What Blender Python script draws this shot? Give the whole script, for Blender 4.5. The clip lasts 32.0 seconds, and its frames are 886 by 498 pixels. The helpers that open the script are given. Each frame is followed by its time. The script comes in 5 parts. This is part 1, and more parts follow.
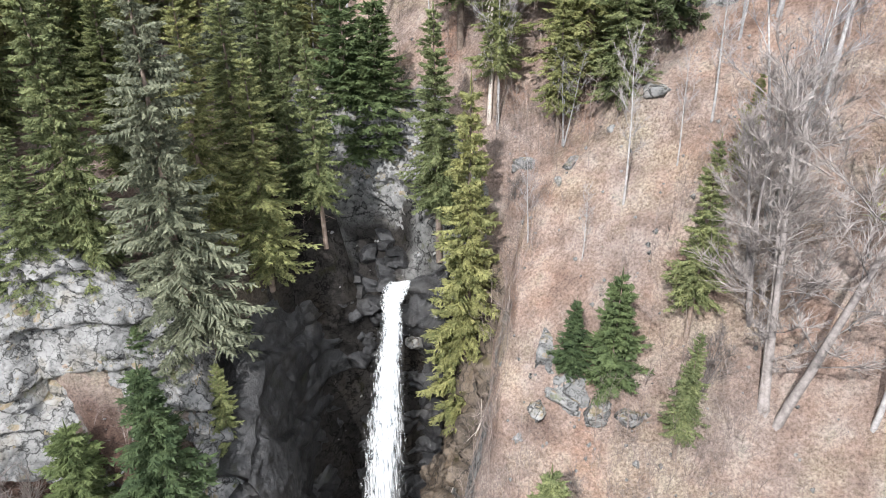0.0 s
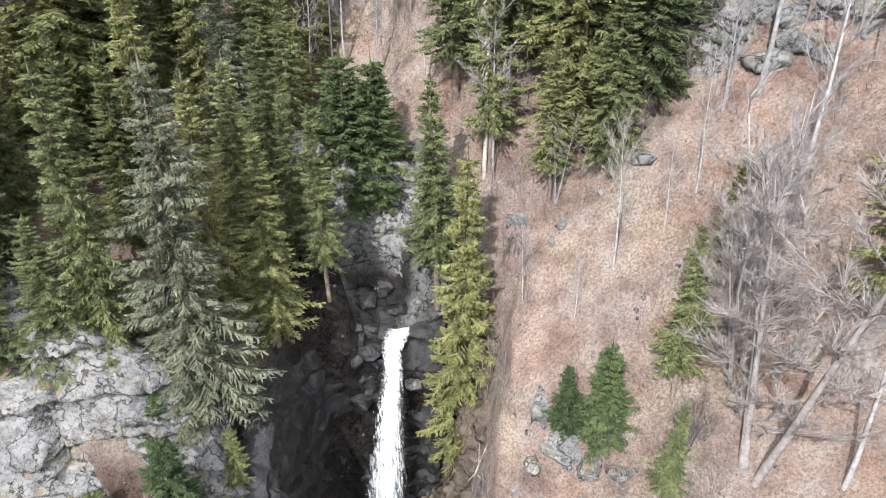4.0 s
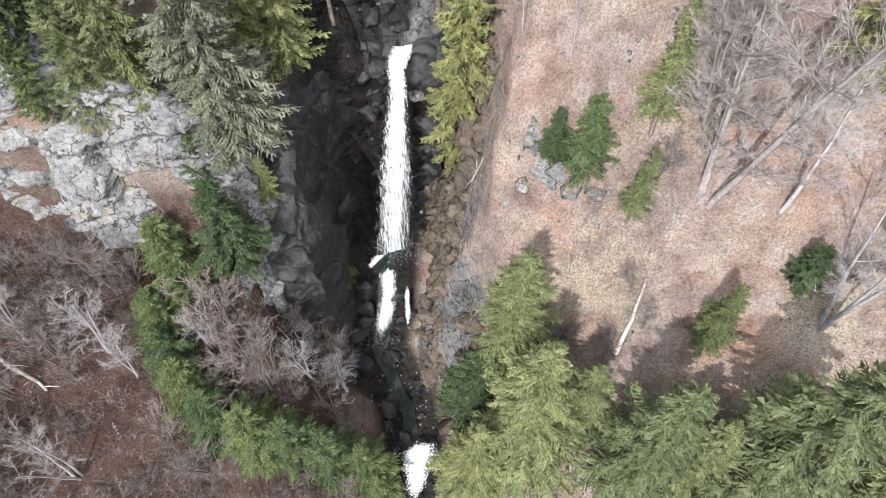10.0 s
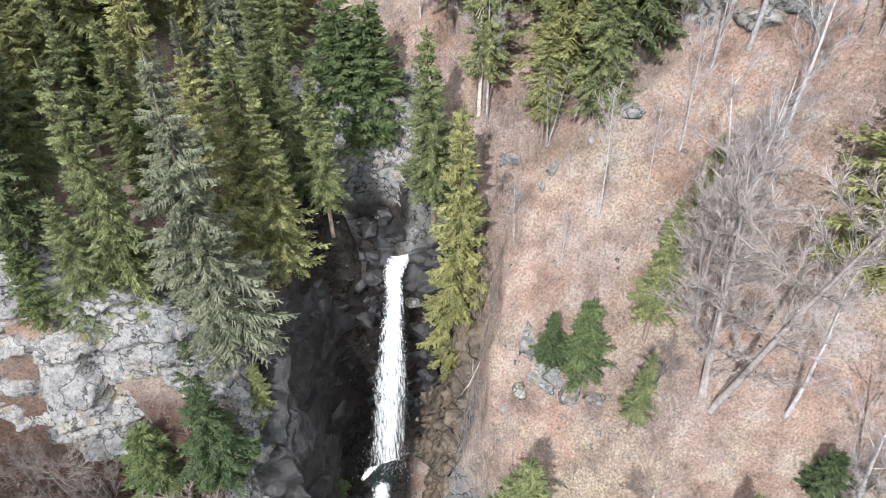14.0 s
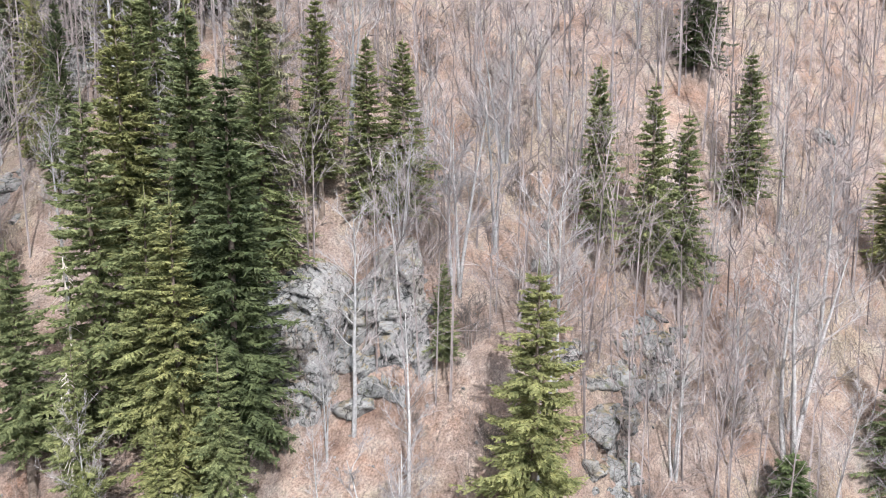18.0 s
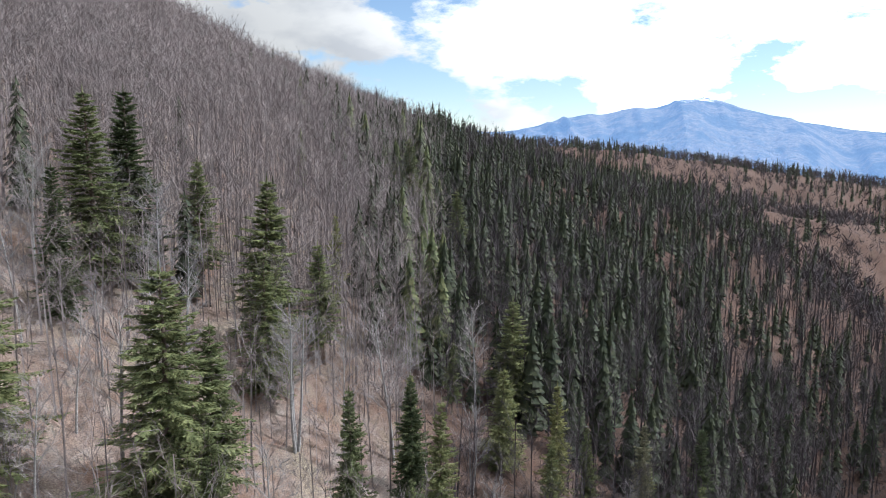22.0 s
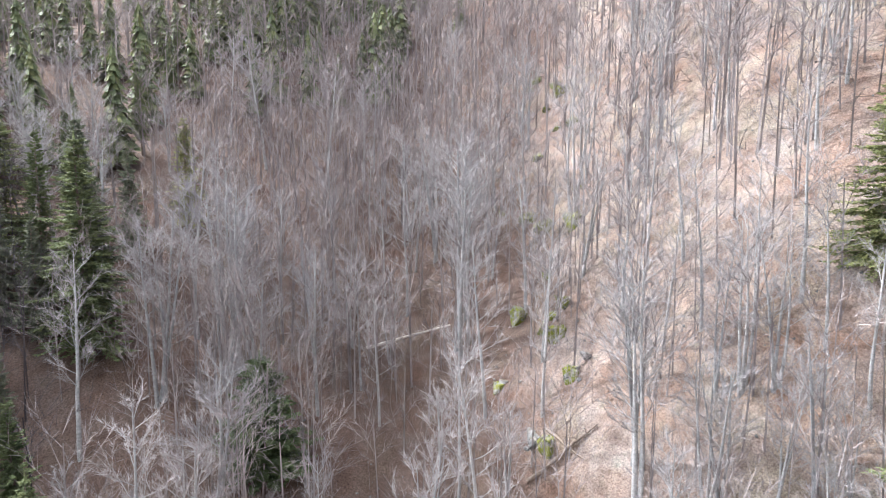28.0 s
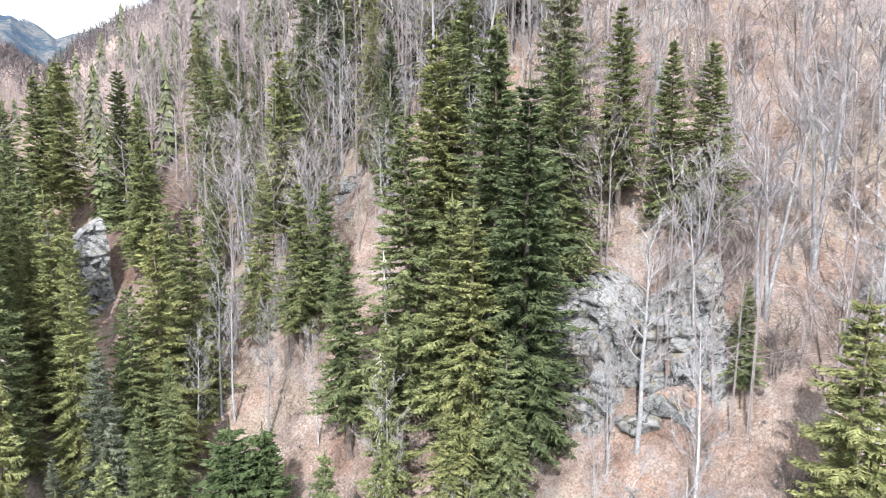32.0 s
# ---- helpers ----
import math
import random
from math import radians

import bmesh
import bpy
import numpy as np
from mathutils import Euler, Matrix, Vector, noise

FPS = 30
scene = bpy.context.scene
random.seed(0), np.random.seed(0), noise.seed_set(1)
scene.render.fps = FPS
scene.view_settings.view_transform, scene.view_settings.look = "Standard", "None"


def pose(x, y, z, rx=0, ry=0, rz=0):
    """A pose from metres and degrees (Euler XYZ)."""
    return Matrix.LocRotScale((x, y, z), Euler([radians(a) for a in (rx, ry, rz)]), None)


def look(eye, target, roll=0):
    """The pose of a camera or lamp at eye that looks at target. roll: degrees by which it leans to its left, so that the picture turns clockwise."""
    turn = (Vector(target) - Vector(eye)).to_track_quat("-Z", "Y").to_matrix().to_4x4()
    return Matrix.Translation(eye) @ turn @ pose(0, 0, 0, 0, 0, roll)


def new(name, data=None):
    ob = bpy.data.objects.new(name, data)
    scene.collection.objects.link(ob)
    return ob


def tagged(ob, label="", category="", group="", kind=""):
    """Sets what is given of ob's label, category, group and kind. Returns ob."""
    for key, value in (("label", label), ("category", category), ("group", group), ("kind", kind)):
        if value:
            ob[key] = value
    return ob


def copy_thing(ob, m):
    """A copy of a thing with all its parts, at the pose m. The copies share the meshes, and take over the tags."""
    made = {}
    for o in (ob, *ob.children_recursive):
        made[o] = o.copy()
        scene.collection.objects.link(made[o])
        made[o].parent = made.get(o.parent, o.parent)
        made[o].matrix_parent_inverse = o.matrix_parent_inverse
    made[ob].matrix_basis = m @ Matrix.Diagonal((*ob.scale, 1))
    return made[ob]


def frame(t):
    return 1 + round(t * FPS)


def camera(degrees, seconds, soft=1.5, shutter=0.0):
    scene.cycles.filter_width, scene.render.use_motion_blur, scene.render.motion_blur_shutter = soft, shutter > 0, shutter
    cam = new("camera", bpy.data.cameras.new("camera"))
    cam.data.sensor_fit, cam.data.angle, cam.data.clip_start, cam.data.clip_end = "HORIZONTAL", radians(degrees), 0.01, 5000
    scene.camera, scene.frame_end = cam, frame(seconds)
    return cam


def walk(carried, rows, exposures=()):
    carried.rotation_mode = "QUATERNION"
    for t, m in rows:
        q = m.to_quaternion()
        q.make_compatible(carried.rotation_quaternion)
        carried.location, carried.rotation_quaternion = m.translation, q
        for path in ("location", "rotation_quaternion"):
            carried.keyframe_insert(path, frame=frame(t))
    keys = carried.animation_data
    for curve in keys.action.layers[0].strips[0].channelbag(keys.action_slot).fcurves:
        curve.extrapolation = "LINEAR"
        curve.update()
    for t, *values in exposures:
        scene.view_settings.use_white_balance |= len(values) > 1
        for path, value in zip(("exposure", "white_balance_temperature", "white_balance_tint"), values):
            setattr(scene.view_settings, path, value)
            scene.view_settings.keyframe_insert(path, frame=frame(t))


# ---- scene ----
# seconds, heading (clockwise from +Y), pitch, place of the drone
PATH = [
    (0.0, 13.13, -26.92, 0.47, -2.23, 65.92), (0.5, 13.27, -27.05, 0.37, -2.15, 66.34), (1.0, 13.49, -27.40, 0.22, -2.01, 67.43), (1.5, 13.77, -27.58, 0.04, -1.92, 68.29),
    (2.0, 13.71, -27.58, 0.11, -1.94, 68.42), (2.5, 13.72, -27.59, 0.14, -1.96, 68.60), (3.0, 13.85, -27.97, 0.07, -1.82, 69.57), (3.5, 14.13, -28.21, -0.12, -1.70, 70.67),
    (5.5, 14.23, -29.95, 0.16, -0.94, 75.61), (6.0, 14.22, -30.41, 0.24, -0.72, 76.91), (6.5, 14.47, -30.75, 0.10, -0.51, 78.13), (7.0, 14.62, -31.42, 0.09, -0.07, 79.52),
    (7.5, 14.59, -33.95, 0.05, -0.10, 80.04), (8.0, 14.72, -40.05, 0.00, 0.00, 80.00), (8.5, 14.68, -44.35, 0.00, 0.00, 80.00), (9.0, 14.60, -49.03, 0.00, 0.00, 80.00),
    (9.5, 14.50, -53.85, 0.00, 0.00, 80.00), (10.0, 14.40, -58.70, 0.00, 0.00, 80.00), (10.5, 14.35, -63.49, 0.00, 0.00, 80.00), (11.0, 14.38, -65.77, 0.00, 0.00, 80.00),
    (11.5, 14.43, -63.32, 0.00, 0.00, 80.00), (12.0, 14.42, -59.06, 0.00, 0.00, 80.00), (12.5, 14.41, -54.81, 0.00, 0.00, 80.00), (13.0, 14.41, -50.50, 0.00, 0.00, 80.00),
    (13.5, 14.38, -46.16, 0.00, 0.00, 80.00), (15.5, 22.20, -28.33, 0.00, 0.00, 80.00), (16.0, 26.69, -23.98, 0.00, 0.00, 80.00), (16.5, 31.51, -19.85, 0.00, 0.00, 80.00),
    (17.0, 36.82, -15.50, 0.00, 0.00, 80.00), (17.5, 41.71, -11.26, 0.00, 0.00, 80.00), (18.0, 48.00, -8.36, 0.00, 0.00, 80.00), (18.5, 57.91, -8.29, 0.00, 0.00, 80.00),
    (19.0, 67.13, -8.31, 0.00, 0.00, 80.00), (19.5, 77.87, -8.31, 0.00, 0.00, 80.00), (20.0, 90.32, -8.33, 0.00, 0.00, 80.00), (20.5, 102.39, -8.27, 0.00, 0.00, 80.00),
    (21.0, 114.09, -8.17, 0.00, 0.00, 80.00), (21.5, 125.23, -8.09, 0.00, 0.00, 80.00), (22.0, 136.97, -8.04, 0.00, 0.00, 80.00), (22.5, 148.08, -7.95, 0.00, 0.00, 80.00),
    (23.0, 152.35, -7.94, 0.00, 0.00, 80.00), (23.5, 161.32, -7.90, 0.00, 0.00, 80.00), (24.0, 173.57, -7.85, 0.00, 0.00, 80.00), (24.5, 184.86, -7.89, 0.00, 0.00, 80.00),
    (26.5, 234.22, -7.90, 0.00, 0.00, 80.00), (27.0, 247.34, -7.86, 0.00, 0.00, 80.00), (27.5, 260.56, -7.87, 0.00, 0.00, 80.00), (28.0, 273.87, -7.88, 0.00, 0.00, 80.00),
    (28.5, 286.96, -7.89, 0.00, 0.00, 80.00), (29.0, 300.37, -7.90, 0.00, 0.00, 80.00), (29.5, 314.01, -7.89, 0.00, 0.00, 80.00), (30.0, 327.78, -7.88, 0.00, 0.00, 80.00),
    (30.5, 341.51, -7.87, 0.00, 0.00, 80.00), (31.0, 355.41, -7.89, 0.00, 0.00, 80.00), (31.5, 369.63, -7.84, 0.00, 0.00, 80.00), (32.0, 383.77, -7.74, 0.00, 0.00, 80.00),
]

cam = camera(65.5, 32.0, soft=0.5, shutter=0.06)
EXPOSURES = [(0.0, 0.42, 6400, 10), (7.0, 0.45, 6350, 10), (9.0, 0.4, 6350, 11), (12.0, 0.45, 6350, 11), (13.0, 0.35, 6350, 11), (15.0, 0.5, 6350, 10), (17.0, 0.5, 6350, 10), (19.0, 0.3, 6350, 12), (20.0, 0.15, 6350, 12), (21.0, 0.25, 6300, 10), (22.0, -0.1, 6100, 9), (23.0, -1.0, 5750, 9), (24.0, -1.4, 5450, 9), (25.0, -1.45, 5450, 9), (26.5, -0.1, 6100, 9),
             (27.0, 1.2, 6300, 10), (27.5, 1.25, 6250, 10), (28.0, 1.3, 6150, 10), (29.0, 1.0, 6250, 10), (30.0, 1.0, 6200, 7), (31.0, 1.15, 6150, 8), (32.0, 0.75, 6200, 9)]
walk(cam, [(t, pose(x, y, z, 90 + p, 0, -h)) for t, h, p, x, y, z in PATH], EXPOSURES)

# ---------------------------------------------------------------- world and sun
SUN_AZ, SUN_EL = 215.0, 43.0
world = bpy.data.worlds.new("sky")
scene.world = world
world.use_nodes = True


def build_world():
    nt = world.node_tree
    nt.nodes.clear()
    out = nt.nodes.new("ShaderNodeOutputWorld")
    bg = nt.nodes.new("ShaderNodeBackground")
    sky = nt.nodes.new("ShaderNodeTexSky")
    sky.sky_type = "NISHITA"
    sky.sun_disc = False
    sky.sun_elevation, sky.sun_rotation = radians(SUN_EL), radians(SUN_AZ)
    sky.altitude, sky.dust_density, sky.ozone_density = 900, 0.5, 1.6
    co = nt.nodes.new("ShaderNodeTexCoord")
    mp = nt.nodes.new("ShaderNodeMapping")
    mp.inputs["Scale"].default_value = (1.0, 1.0, 2.1)
    mp.inputs["Location"].default_value = (0.87, 0.52, 0.4)
    n1 = nt.nodes.new("ShaderNodeTexNoise")
    n1.inputs["Scale"].default_value = 4.8
    n1.inputs["Detail"].default_value = 12
    n1.inputs["Roughness"].default_value = 0.58
    n2 = nt.nodes.new("ShaderNodeTexNoise")
    n2.inputs["Scale"].default_value = 7.0
    n2.inputs["Detail"].default_value = 6
    ramp = nt.nodes.new("ShaderNodeValToRGB")
    ramp.color_ramp.elements[0].position, ramp.color_ramp.elements[1].position = 0.43, 0.5
    tone = nt.nodes.new("ShaderNodeValToRGB")
    tone.color_ramp.elements[0].position, tone.color_ramp.elements[1].position = 0.36, 0.52
    tone.color_ramp.elements[0].color = (6.9, 7.1, 7.4, 1)
    tone.color_ramp.elements[1].color = (9.4, 9.4, 9.3, 1)
    mix = nt.nodes.new("ShaderNodeMixRGB")
    L = nt.links.new
    L(co.outputs["Generated"], mp.inputs["Vector"])
    L(mp.outputs[0], n1.inputs["Vector"])
    L(mp.outputs[0], n2.inputs["Vector"])
    L(n1.outputs["Fac"], ramp.inputs["Fac"])
    L(n2.outputs["Fac"], tone.inputs["Fac"])
    dot = nt.nodes.new("ShaderNodeVectorMath")
    dot.operation = "DOT_PRODUCT"
    dot.inputs[1].default_value = (math.sin(radians(SUN_AZ)) * math.cos(radians(SUN_EL)), math.cos(radians(SUN_AZ)) * math.cos(radians(SUN_EL)), math.sin(radians(SUN_EL)))
    glow = nt.nodes.new("ShaderNodeMapRange")
    glow.interpolation_type = "SMOOTHSTEP"
    glow.inputs[1].default_value, glow.inputs[2].default_value = 0.05, 0.72
    glow.inputs[3].default_value, glow.inputs[4].default_value = 1.6, 7.4
    lit = nt.nodes.new("ShaderNodeVectorMath")
    lit.operation = "SCALE"
    L(co.outputs["Generated"], dot.inputs[0])
    L(dot.outputs["Value"], glow.inputs[0])
    L(tone.outputs["Color"], lit.inputs[0])
    L(glow.outputs[0], lit.inputs["Scale"])
    L(ramp.outputs["Color"], mix.inputs["Fac"])
    deep = nt.nodes.new("ShaderNodeVectorMath")
    deep.operation = "SCALE"
    deep.inputs["Scale"].default_value = 3.4
    L(sky.outputs[0], deep.inputs[0])
    L(deep.outputs[0], mix.inputs[1])
    L(lit.outputs[0], mix.inputs[2])
    L(mix.outputs[0], bg.inputs["Color"])
    bg.inputs["Strength"].default_value = 0.05
    L(bg.outputs[0], out.inputs["Surface"])


build_world()
sun_data = bpy.data.lights.new("sun", "SUN")
sun_data.energy, sun_data.angle, sun_data.color = 5.0, radians(0.55), (1.0, 0.975, 0.95)
sun = new("sun", sun_data)
sun.matrix_world = look((300 * math.sin(radians(SUN_AZ)), 300 * math.cos(radians(SUN_AZ)), 60 + 300 * math.tan(radians(SUN_EL))), (0, 0, 60))

# ---------------------------------------------------------------- materials


def mat(name, rough=0.9, spec=0.2):
    m = bpy.data.materials.new(name)
    m.use_nodes = True
    nt = m.node_tree
    b = nt.nodes["Principled BSDF"]
    b.inputs["Roughness"].default_value = rough
    b.inputs["Specular IOR Level"].default_value = spec
    return m, nt, b


def noise_node(nt, scale, detail=4, rough=0.6, vec=None):
    n = nt.nodes.new("ShaderNodeTexNoise")
    n.inputs["Scale"].default_value, n.inputs["Detail"].default_value = scale, detail
    n.inputs["Roughness"].default_value = rough
    if vec is not None:
        nt.links.new(vec, n.inputs["Vector"])
    return n


def ramp_node(nt, fac, stops):
    r = nt.nodes.new("ShaderNodeValToRGB")
    while len(r.color_ramp.elements) < len(stops):
        r.color_ramp.elements.new(0.5)
    for e, (p, c) in zip(r.color_ramp.elements, stops):
        e.position, e.color = p, (*c, 1) if len(c) == 3 else c
    nt.links.new(fac, r.inputs["Fac"])
    return r


def mix_node(nt, fac, a, b, kind="MIX"):
    n = nt.nodes.new("ShaderNodeMixRGB")
    n.blend_type = kind
    for k, v in enumerate((fac, a, b)):
        if isinstance(v, (int, float)):
            n.inputs[k].default_value = v
        elif isinstance(v, tuple):
            n.inputs[k].default_value = (*v, 1)
        else:
            nt.links.new(v, n.inputs[k])
    return n


def bump(nt, b, fac, strength, dist=0.1):
    n = nt.nodes.new("ShaderNodeBump")
    n.inputs["Strength"].default_value, n.inputs["Distance"].default_value = strength, dist
    nt.links.new(fac, n.inputs["Height"])
    nt.links.new(n.outputs[0], b.inputs["Normal"])


def object_random(nt):
    return nt.nodes.new("ShaderNodeObjectInfo").outputs["Random"]


def island_random(nt):
    return nt.nodes.new("ShaderNodeNewGeometry").outputs["Random Per Island"]


def world_pos(nt):
    return nt.nodes.new("ShaderNodeNewGeometry").outputs["Position"]


def rock_colour(nt, pos):
    """Pale limestone with dark streaks, cracks and moss."""
    big = noise_node(nt, 0.28, 5, 0.65, pos)
    fine = noise_node(nt, 2.2, 6, 0.7, pos)
    base = ramp_node(nt, big.outputs["Fac"], [(0.3, (0.12, 0.12, 0.118)), (0.42, (0.22, 0.22, 0.217)), (0.55, (0.3, 0.298, 0.292)), (0.64, (0.25, 0.235, 0.21)), (0.75, (0.17, 0.15, 0.115))])
    grain = ramp_node(nt, fine.outputs["Fac"], [(0.3, (0.35, 0.35, 0.35)), (0.5, (0.9, 0.9, 0.9)), (0.7, (1.1, 1.1, 1.08))])
    c = mix_node(nt, 1.0, base.outputs[0], grain.outputs[0], "MULTIPLY")
    for size, depth in ((0.55, 0.15), (1.7, 0.4)):
        line = noise_node(nt, size, 5, 0.55, pos)
        crack = ramp_node(nt, line.outputs["Fac"], [(0.475, (1, 1, 1)), (0.5, (depth, depth, depth)), (0.525, (1, 1, 1))])
        c = mix_node(nt, 1.0, c.outputs[0], crack.outputs[0], "MULTIPLY")
    moss = noise_node(nt, 0.6, 4, 0.7, pos)
    mfac = ramp_node(nt, moss.outputs["Fac"], [(0.6, (0, 0, 0)), (0.7, (0.7, 0.7, 0.7))])
    return mix_node(nt, mfac.outputs[0], c.outputs[0], (0.12, 0.13, 0.05)).outputs[0], fine


def make_ground():
    m, nt, b = mat("leaf_litter_ground", 0.95, 0.1)
    pos = world_pos(nt)
    rock, fine = rock_colour(nt, pos)
    big = noise_node(nt, 0.11, 7, 0.7, pos)
    mid = noise_node(nt, 0.4, 5, 0.65, pos)
    tiny = noise_node(nt, 5.5, 7, 0.8, pos)
    litter = ramp_node(nt, mid.outputs["Fac"], [(0.28, (0.15, 0.112, 0.097)), (0.42, (0.25, 0.192, 0.166)), (0.52, (0.315, 0.25, 0.22)), (0.6, (0.37, 0.31, 0.277)), (0.7, (0.29, 0.265, 0.225))])
    grass = ramp_node(nt, tiny.outputs["Fac"], [(0.3, (0.24, 0.2, 0.145)), (0.7, (0.48, 0.43, 0.34))])
    hue = noise_node(nt, 0.16, 5, 0.65, pos)
    rust = ramp_node(nt, hue.outputs["Fac"], [(0.4, (1.0, 1.02, 1.04)), (0.55, (1.03, 0.97, 0.93)), (0.68, (0.98, 0.8, 0.7))])
    litter = mix_node(nt, 1.0, litter.outputs[0], rust.outputs[0], "MULTIPLY")
    gf = ramp_node(nt, big.outputs["Fac"], [(0.5, (0, 0, 0)), (0.68, (0.8, 0.8, 0.8))])
    c = mix_node(nt, gf.outputs[0], litter.outputs[0], grass.outputs[0])
    speck = ramp_node(nt, tiny.outputs["Fac"], [(0.34, (0.4, 0.38, 0.37)), (0.47, (0.85, 0.84, 0.83)), (0.62, (1.3, 1.28, 1.26))])
    c = mix_node(nt, 1.0, c.outputs[0], speck.outputs[0], "MULTIPLY")
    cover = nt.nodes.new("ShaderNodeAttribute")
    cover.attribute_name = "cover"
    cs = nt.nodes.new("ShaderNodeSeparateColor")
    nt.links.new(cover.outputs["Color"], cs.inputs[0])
    # dark leaf mould, a colour that also stands for shade on the ground
    duff_shade = ramp_node(nt, tiny.outputs["Fac"], [(0.36, (0.034, 0.021, 0.0168)), (0.62, (0.125, 0.077, 0.061))])
    c = mix_node(nt, cs.outputs[1], c.outputs[0], duff_shade.outputs[0])
    geo = nt.nodes.new("ShaderNodeNewGeometry")
    sep = nt.nodes.new("ShaderNodeSeparateXYZ")
    nt.links.new(geo.outputs["Normal"], sep.inputs[0])
    add = nt.nodes.new("ShaderNodeMath")
    add.operation = "MULTIPLY_ADD"
    nt.links.new(mid.outputs["Fac"], add.inputs[0])
    add.inputs[1].default_value = 0.6
    nt.links.new(sep.outputs["Z"], add.inputs[2])
    sub = nt.nodes.new("ShaderNodeMath")
    sub.operation = "SUBTRACT"
    nt.links.new(add.outputs[0], sub.inputs[0])
    nt.links.new(cs.outputs[2], sub.inputs[1])
    rf = ramp_node(nt, sub.outputs[0], [(0.34, (1, 1, 1)), (0.44, (0, 0, 0))])
    c = mix_node(nt, rf.outputs[0], c.outputs[0], rock)
    # wet rock, darkened further to paint the deep shade of the gorge
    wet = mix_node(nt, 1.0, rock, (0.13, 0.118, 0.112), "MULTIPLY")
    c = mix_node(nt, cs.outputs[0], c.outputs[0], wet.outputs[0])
    nt.links.new(c.outputs[0], b.inputs["Base Color"])
    bump(nt, b, tiny.outputs["Fac"], 1.0, 0.25)
    return m


def make_rock(name, dark=(1, 1, 1), rough=0.85, spec=0.25, soil=False):
    m, nt, b = mat(name, rough, spec)
    pos = world_pos(nt)
    rock, fine = rock_colour(nt, pos)
    if soil:
        up = nt.nodes.new("ShaderNodeSeparateXYZ")
        nt.links.new(nt.nodes.new("ShaderNodeNewGeometry").outputs["True Normal"], up.inputs[0])
        patch = noise_node(nt, 0.7, 5, 0.7, pos)
        lift = nt.nodes.new("ShaderNodeMath")
        lift.operation = "MULTIPLY_ADD"
        nt.links.new(patch.outputs["Fac"], lift.inputs[0])
        lift.inputs[1].default_value = 0.9
        lift.inputs[2].default_value = -0.45
        gentle = nt.nodes.new("ShaderNodeMath")
        gentle.operation = "MULTIPLY_ADD"
        nt.links.new(up.outputs["Z"], gentle.inputs[0])
        gentle.inputs[1].default_value = 0.62
        nt.links.new(lift.outputs[0], gentle.inputs[2])
        tuft = ramp_node(nt, fine.outputs["Fac"], [(0.35, (0.09, 0.085, 0.04)), (0.5, (0.2, 0.16, 0.1)), (0.65, (0.3, 0.24, 0.17))])
        where = ramp_node(nt, gentle.outputs[0], [(0.55, (0, 0, 0)), (0.63, (0.9, 0.9, 0.9))])
        rock = mix_node(nt, where.outputs[0], rock, tuft.outputs[0]).outputs[0]
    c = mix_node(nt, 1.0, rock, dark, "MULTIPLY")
    nt.links.new(c.outputs[0], b.inputs["Base Color"])
    bump(nt, b, fine.outputs["Fac"], 0.8, 0.25)
    return m


def make_needles(name, low, high, rnd=object_random, thin=0.32):
    m, nt, b = mat(name, 0.7, 0.25)
    pos = world_pos(nt)
    n = noise_node(nt, 0.9, 3, 0.6, pos)
    c = ramp_node(nt, n.outputs["Fac"], [(0.3, low), (0.7, high)])
    n2 = noise_node(nt, 6.0, 3, 0.8, pos)
    k = ramp_node(nt, n2.outputs["Fac"], [(0.35, (0.5, 0.53, 0.5)), (0.52, (0.95, 0.95, 0.95)), (0.68, (1.4, 1.38, 1.25))])
    c = mix_node(nt, 1.0, c.outputs[0], k.outputs[0], "MULTIPLY")
    v = ramp_node(nt, rnd(nt), [(0.0, (0.66, 0.74, 0.73)), (0.45, (0.92, 0.98, 0.92)), (1.0, (1.2, 1.15, 0.98))])
    c = mix_node(nt, 1.0, c.outputs[0], v.outputs[0], "MULTIPLY")
    nt.links.new(c.outputs[0], b.inputs["Base Color"])
    soft = nt.nodes.new("ShaderNodeBsdfTranslucent")
    nt.links.new(c.outputs[0], soft.inputs["Color"])
    both = nt.nodes.new("ShaderNodeMixShader")
    both.inputs[0].default_value = thin
    nt.links.new(b.outputs[0], both.inputs[1])
    nt.links.new(soft.outputs[0], both.inputs[2])
    nt.links.new(both.outputs[0], nt.nodes["Material Output"].inputs["Surface"])
    return m


def make_bark(name, low, high, rnd=object_random, scale=3.0, spread=0.23):
    m, nt, b = mat(name, 0.9, 0.15)
    pos = world_pos(nt)
    n = noise_node(nt, scale, 5, 0.7, pos)
    c = ramp_node(nt, n.outputs["Fac"], [(0.3, low), (0.7, high)])
    v = ramp_node(nt, rnd(nt), [(0.0, (1 - spread,) * 3), (1.0, (1 + spread, 1 + spread * 0.8, 1 + spread * 0.6))])
    c = mix_node(nt, 1.0, c.outputs[0], v.outputs[0], "MULTIPLY")
    nt.links.new(c.outputs[0], b.inputs["Base Color"])
    bump(nt, b, n.outputs["Fac"], 0.5, 0.05)
    return m


